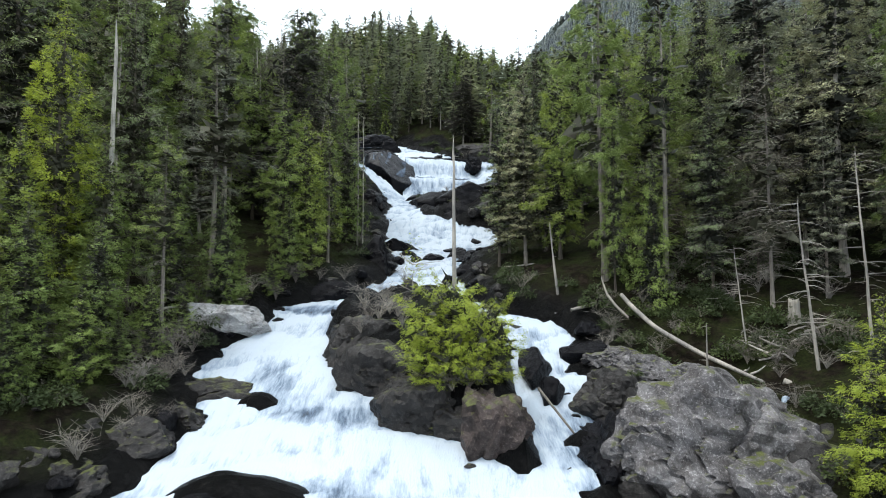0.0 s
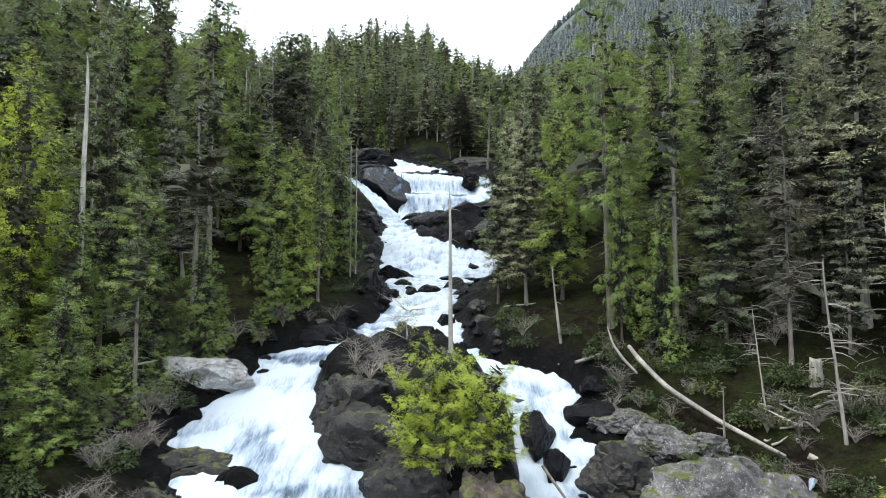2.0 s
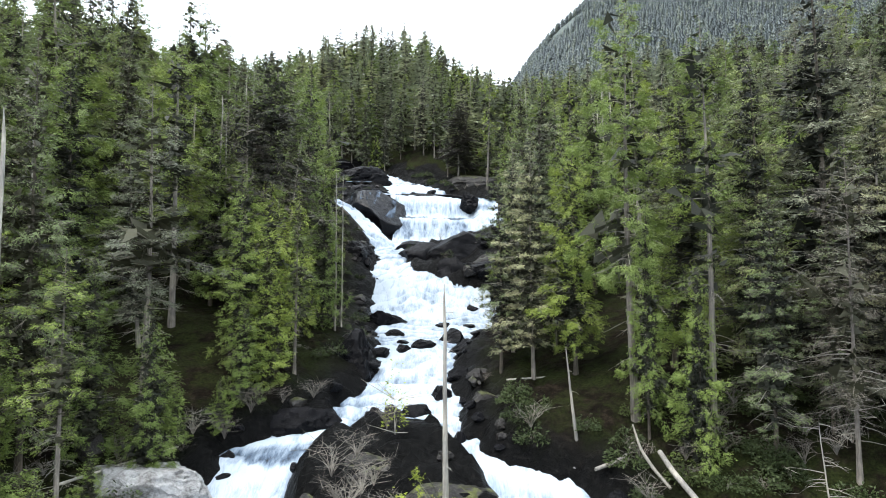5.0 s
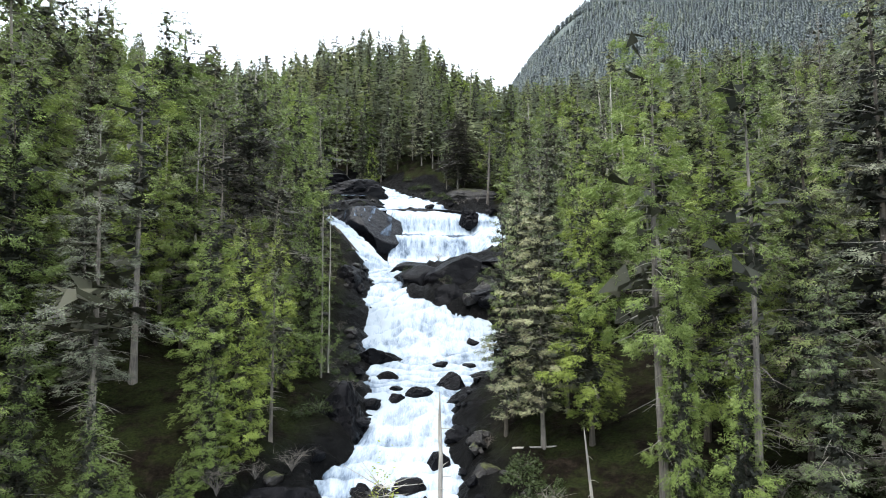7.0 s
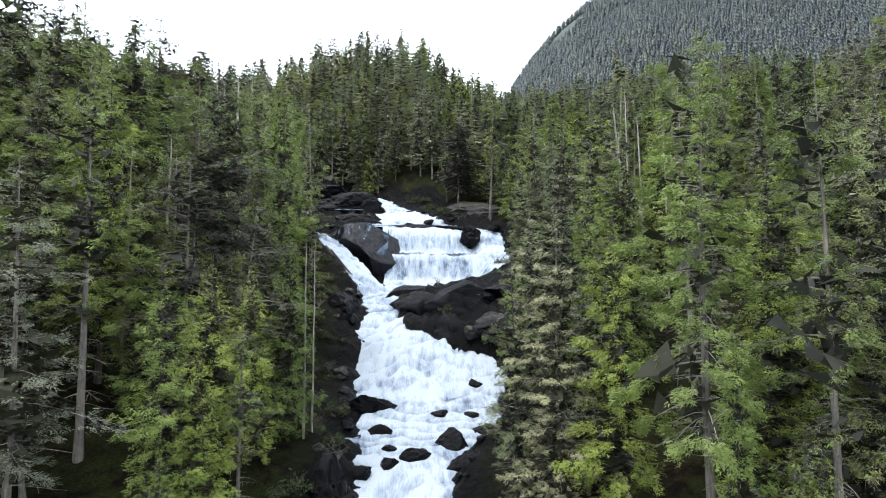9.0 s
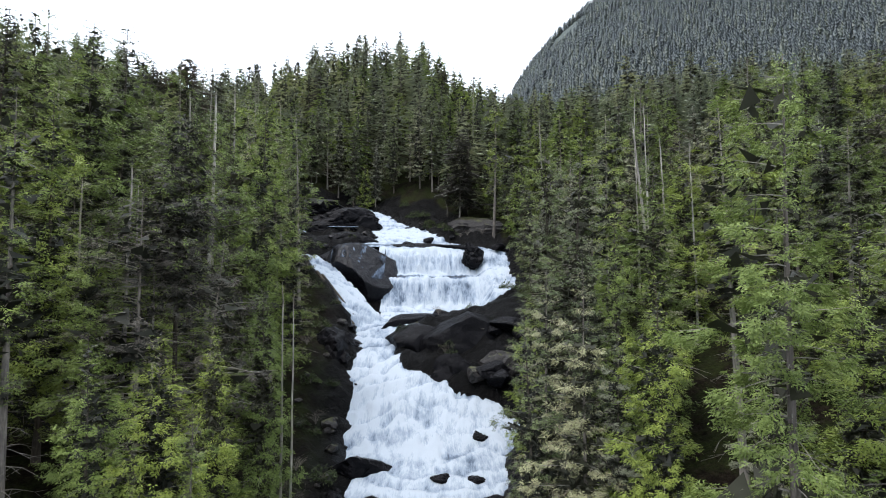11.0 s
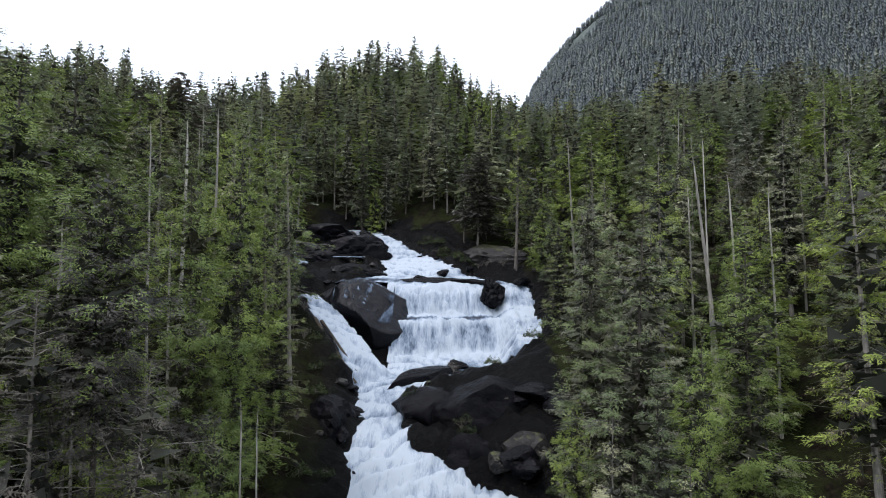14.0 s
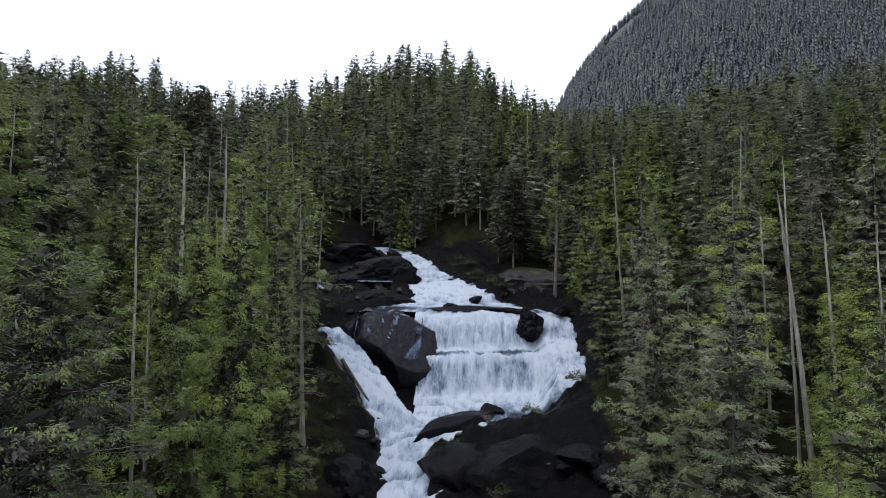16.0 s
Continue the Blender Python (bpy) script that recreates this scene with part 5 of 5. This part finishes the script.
for k, (x, y, h) in enumerate(((-22.2, 47.5, 6), (-21.6, 52.0, 5), (-24.2, 41.8, 6.5), (-26.8, 38.4, 6), (-23.0, 44.3, 4.5), (-29.5, 40.0, 8), (-20.3, 61.5, 5), (-17.6, 64.0, 4.5))):
    plant("young_cedar", x, y, h, 83 * k, k % 3, 1.35)
rng = np.random.default_rng(31)
for k in range(22):
    y = rng.uniform(35, 53)
    x = float(along(LEFT, y)) - rng.uniform(1.0, 5.0)
    brush(x, y, rng.uniform(0.7, 1.2), rng.uniform(0, 360), k % 4)
for x, y, s in ((-7, 56, 1.5), (-4.5, 53, 1.4), (-5.5, 58, 1.3), (-2, 50, 1.3), (-3.6, 61.5, 1.5), (-6.5, 49.5, 1.2), (-3.2, 49, 1.5), (-5.2, 51, 1.4), (-4, 55.5, 1.5), (-6.3, 53.5, 1.3), (-1.0, 45.6, 1.1),
                (-24, 45, 1.6), (-26.5, 43.5, 1.7), (-22.5, 47.5, 1.5), (-21.5, 50, 1.4), (-28, 46, 1.5), (-21, 44, 1.3), (-17, 63.5, 1.5), (-15.5, 65.5, 1.4), (-19, 62, 1.3), (25.5, 46, 1.3), (28, 46, 1.4), (23, 47.5, 1.2)):
    brush(x, y, s * rng.uniform(0.9, 1.1), rng.uniform(0, 360), int(rng.integers(0, 4)), 0.4 + float(max(land(np.array(x), np.array(y)), along(ISLE_Z, y) if abs(x + 1) < 8 and y < 66 else -9)))
for k in range(150):
    y = rng.uniform(32, 205)
    left = rng.random() < 0.5
    gap = rng.uniform(1.8, 6.5)
    x = float(along(LEFT, y)) - gap if left else float(along(RIGHT, y)) + gap
    if 8 < x < 21.5 and y < 49 or left and y < 50:
        continue
    if rng.random() < 0.3:
        brush(x, y, rng.uniform(0.7, 1.4), rng.uniform(0, 360), int(rng.integers(0, 4)))
    else:
        bush(x, y, rng.uniform(0.6, 1.25), rng.uniform(0, 360), int(rng.integers(0, 4)))
for k in range(120):
    x, y = rng.uniform(14.5, 36), rng.uniform(43.5, 62)
    if k % 3 == 0:
        x, y = -rng.uniform(20, 34), rng.uniform(37, 60)
    if k % 5 < 2:
        brush(x, y, rng.uniform(0.7, 1.5), rng.uniform(0, 360), int(rng.integers(0, 4)))
    else:
        bush(x, y, rng.uniform(0.6, 1.3), rng.uniform(0, 360), int(rng.integers(0, 4)))
for x, y, s in ((16.0, 43.8, 0.5), (18.4, 41.5, 0.45), (13.5, 44.6, 0.5), (20.5, 45.5, 0.9), (23.5, 49.5, 1.0), (2.0, 42.0, 0.8)):
    bush(x, y, s, 40 * x, 1, None if x < 10 or x > 20 else 8.0 - 0.4 * (44 - y), 0.6)

rock(24.0, 39.0, 4.6, 5, 4, 3.2, 75, M_BROWN, 4, 30, "dark mossy rock beside the outcrop")
rock(20.5, 33.0, 1.9, 5, 5, 3.4, 76, M_WET, 4, 80, "dark wet rock in the gully beside the outcrop")
rock(26.5, 43.0, 6.4, 4, 3.5, 2.6, 77, M_BROWN, 4, 10, "dark mossy rock beside the outcrop")
rng = np.random.default_rng(71)
for k in range(34):
    x, y = rng.uniform(20.5, 34), rng.uniform(31, 47)
    (brush if k % 2 else bush)(x, y, rng.uniform(0.6, 1.2), rng.uniform(0, 360), int(rng.integers(0, 4)))

for x, y, z, s in ((0.6, 41.5, 7.6, 1.3), (1.7, 41.2, 7.7, 1.3), (-0.4, 42.0, 7.6, 1.2), (2.6, 41.6, 7.9, 1.1), (-1.6, 43.2, 7.8, 1.2)):
    brush(x, y, s, 70 * s * x, int(10 * s) % 4, z)
# tangle of broken driftwood on the flat
for k in range(26):
    x, y = rng.normal(25.4, 1.7), rng.normal(47.6, 1.3)
    a, ln = rng.uniform(0, 6.28), rng.uniform(0.8, 2.6)
    z = float(land(np.array(x), np.array(y)))
    log([(x, y, z + 0.15), (x + 0.5 * ln * math.cos(a), y + 0.5 * ln * math.sin(a), z + rng.uniform(0.2, 0.7)), (x + ln * math.cos(a), y + ln * math.sin(a), z + rng.uniform(0.2, 1.2))],
        [rng.uniform(0.06, 0.13), 0.07, 0.03], "pale broken driftwood piece on the bank", "driftwood")


def rivulet(points, wide, label):
    """A narrow run of white water down the rocks."""
    pts = np.array(points, float)
    t = np.linspace(0, len(pts) - 1, 14 * len(pts))
    path = np.stack([np.interp(t, np.arange(len(pts)), pts[:, k]) for k in range(3)], -1)
    way = np.gradient(path[:, :2], axis=0)
    side = np.stack([-way[:, 1], way[:, 0]], -1) / np.linalg.norm(way, axis=1)[:, None]
    across = np.linspace(-1, 1, 7)
    half = wide * (0.7 + 0.4 * np.sin(t * 3.1 + wide * 9))
    v = np.array([[*(path[i, :2] + side[i] * half[i] * a), path[i, 2] + 0.12 * (1 - a * a) + 0.05 * math.sin(9 * a + i)] for i in range(len(t)) for a in across])
    ob = mesh_object("rivulet", v, grid_faces(7, len(t)), M_WATER, smooth=True)
    put_attribute(ob.data, "flow", np.stack([np.tile(across * wide, len(t)) + 40, np.repeat(np.linspace(0, 6, len(t)), 7), np.zeros(len(v))], -1), "FLOAT_VECTOR")
    put_attribute(ob.data, "foam", np.tile(0.12 - 0.12 * across ** 2, len(t)))
    return tagged(ob, label, "water")


def on_land(*places):
    return [(x, y, float(land(np.array(x), np.array(y))) + 0.25) for x, y in places]


rivulet(on_land((22.6, 41.6), (21.6, 40.4), (21.2, 39.0), (20.8, 37.4)), 0.22, "thin white rivulet down the gully beside the outcrop")
rivulet(on_land((-31.5, 183.5), (-27.5, 179.5), (-24.0, 178.0), (-17.5, 177.6)), 0.7, "thin white run of water along the black ledge")
rivulet(on_land((-33.5, 181.5), (-31.0, 178.0), (-29.5, 174.5)), 1.2, "small white spill over the black ledge")

# thin threads of water running over the dome
bpy.context.view_layer.update()
co = np.empty(3 * len(dome.data.vertices))
dome.data.vertices.foreach_get("co", co)
turn_by = np.array(dome.matrix_basis)
shell = co.reshape(-1, 3) @ turn_by[:3, :3].T + turn_by[:3, 3]
vx, vy = np.arange(-20.2, -9.6, 0.22), np.arange(153.4, 165.6, 0.22)
X, Y = np.meshgrid(vx, vy)
Z = np.full(X.shape, -99.0)
cell_x, cell_y = np.round((shell[:, 0] - vx[0]) / 0.22).astype(int), np.round((shell[:, 1] - vy[0]) / 0.22).astype(int)
ok = (cell_x >= 0) & (cell_x < len(vx)) & (cell_y >= 0) & (cell_y < len(vy))
np.maximum.at(Z, (cell_y[ok], cell_x[ok]), shell[ok, 2])
for _ in range(2):                                                  # close the small gaps between the samples
    near_by = np.max([np.roll(Z, (a, b), (0, 1)) for a in (-1, 0, 1) for b in (-1, 0, 1)], 0)
    Z = np.where(Z < -50, near_by, Z)
fan = X + 0.42 * (165.5 - Y) * np.clip((X + 20) / 8, 0, 1)          # the threads lean over towards the curtain
thread = ripple(fan * 2.4, Y * 0.18, 0.9, 61, 4) + 0.5 * np.exp(-((fan + 12.6) / 1.5) ** 2) - 0.28 * np.clip((158.5 - Y) / 3, 0, 1)
show = (Z > 40.5) & (thread > -0.2)
faces = grid_faces(len(vx), len(vy))
faces = faces[show.ravel()[faces].all(1)]
used = np.unique(faces)
order = np.full(X.size, -1)
order[used] = np.arange(len(used))
veil = mesh_object("water_veil", np.stack([X, Y, Z + 0.09], -1).reshape(-1, 3)[used], order[faces], M_WATER, smooth=True)
put_attribute(veil.data, "flow", np.stack([fan * 1.5, Y * 1.2, 0 * X], -1).reshape(-1, 3)[used], "FLOAT_VECTOR")
put_attribute(veil.data, "foam", np.clip(-0.12 + 0.18 * thread, -0.14, 0.1).ravel()[used])
tagged(veil, "thin white threads of water over the dark dome", "water", kind="stuff")

# small leafing birch on the island
v, f = twig_mesh(77, 7.5, 1.5, 1, 14, 0.07)
birch = new("birch_sapling")
tagged(mesh_object("branchwork", v, f, M_SILVER, birch), kind="stuff")
v, f = leaf_clump(78, 1.0, 6.6, 260, 0.22)
v[:, 2] += 1.6
mesh_object("leaves", v, f, M_BRIGHT, birch)
birch.matrix_basis = pose(-3.0, 62.0, 12.6)
tagged(birch, "slender pale birch sapling with sparse new leaves", "tree")
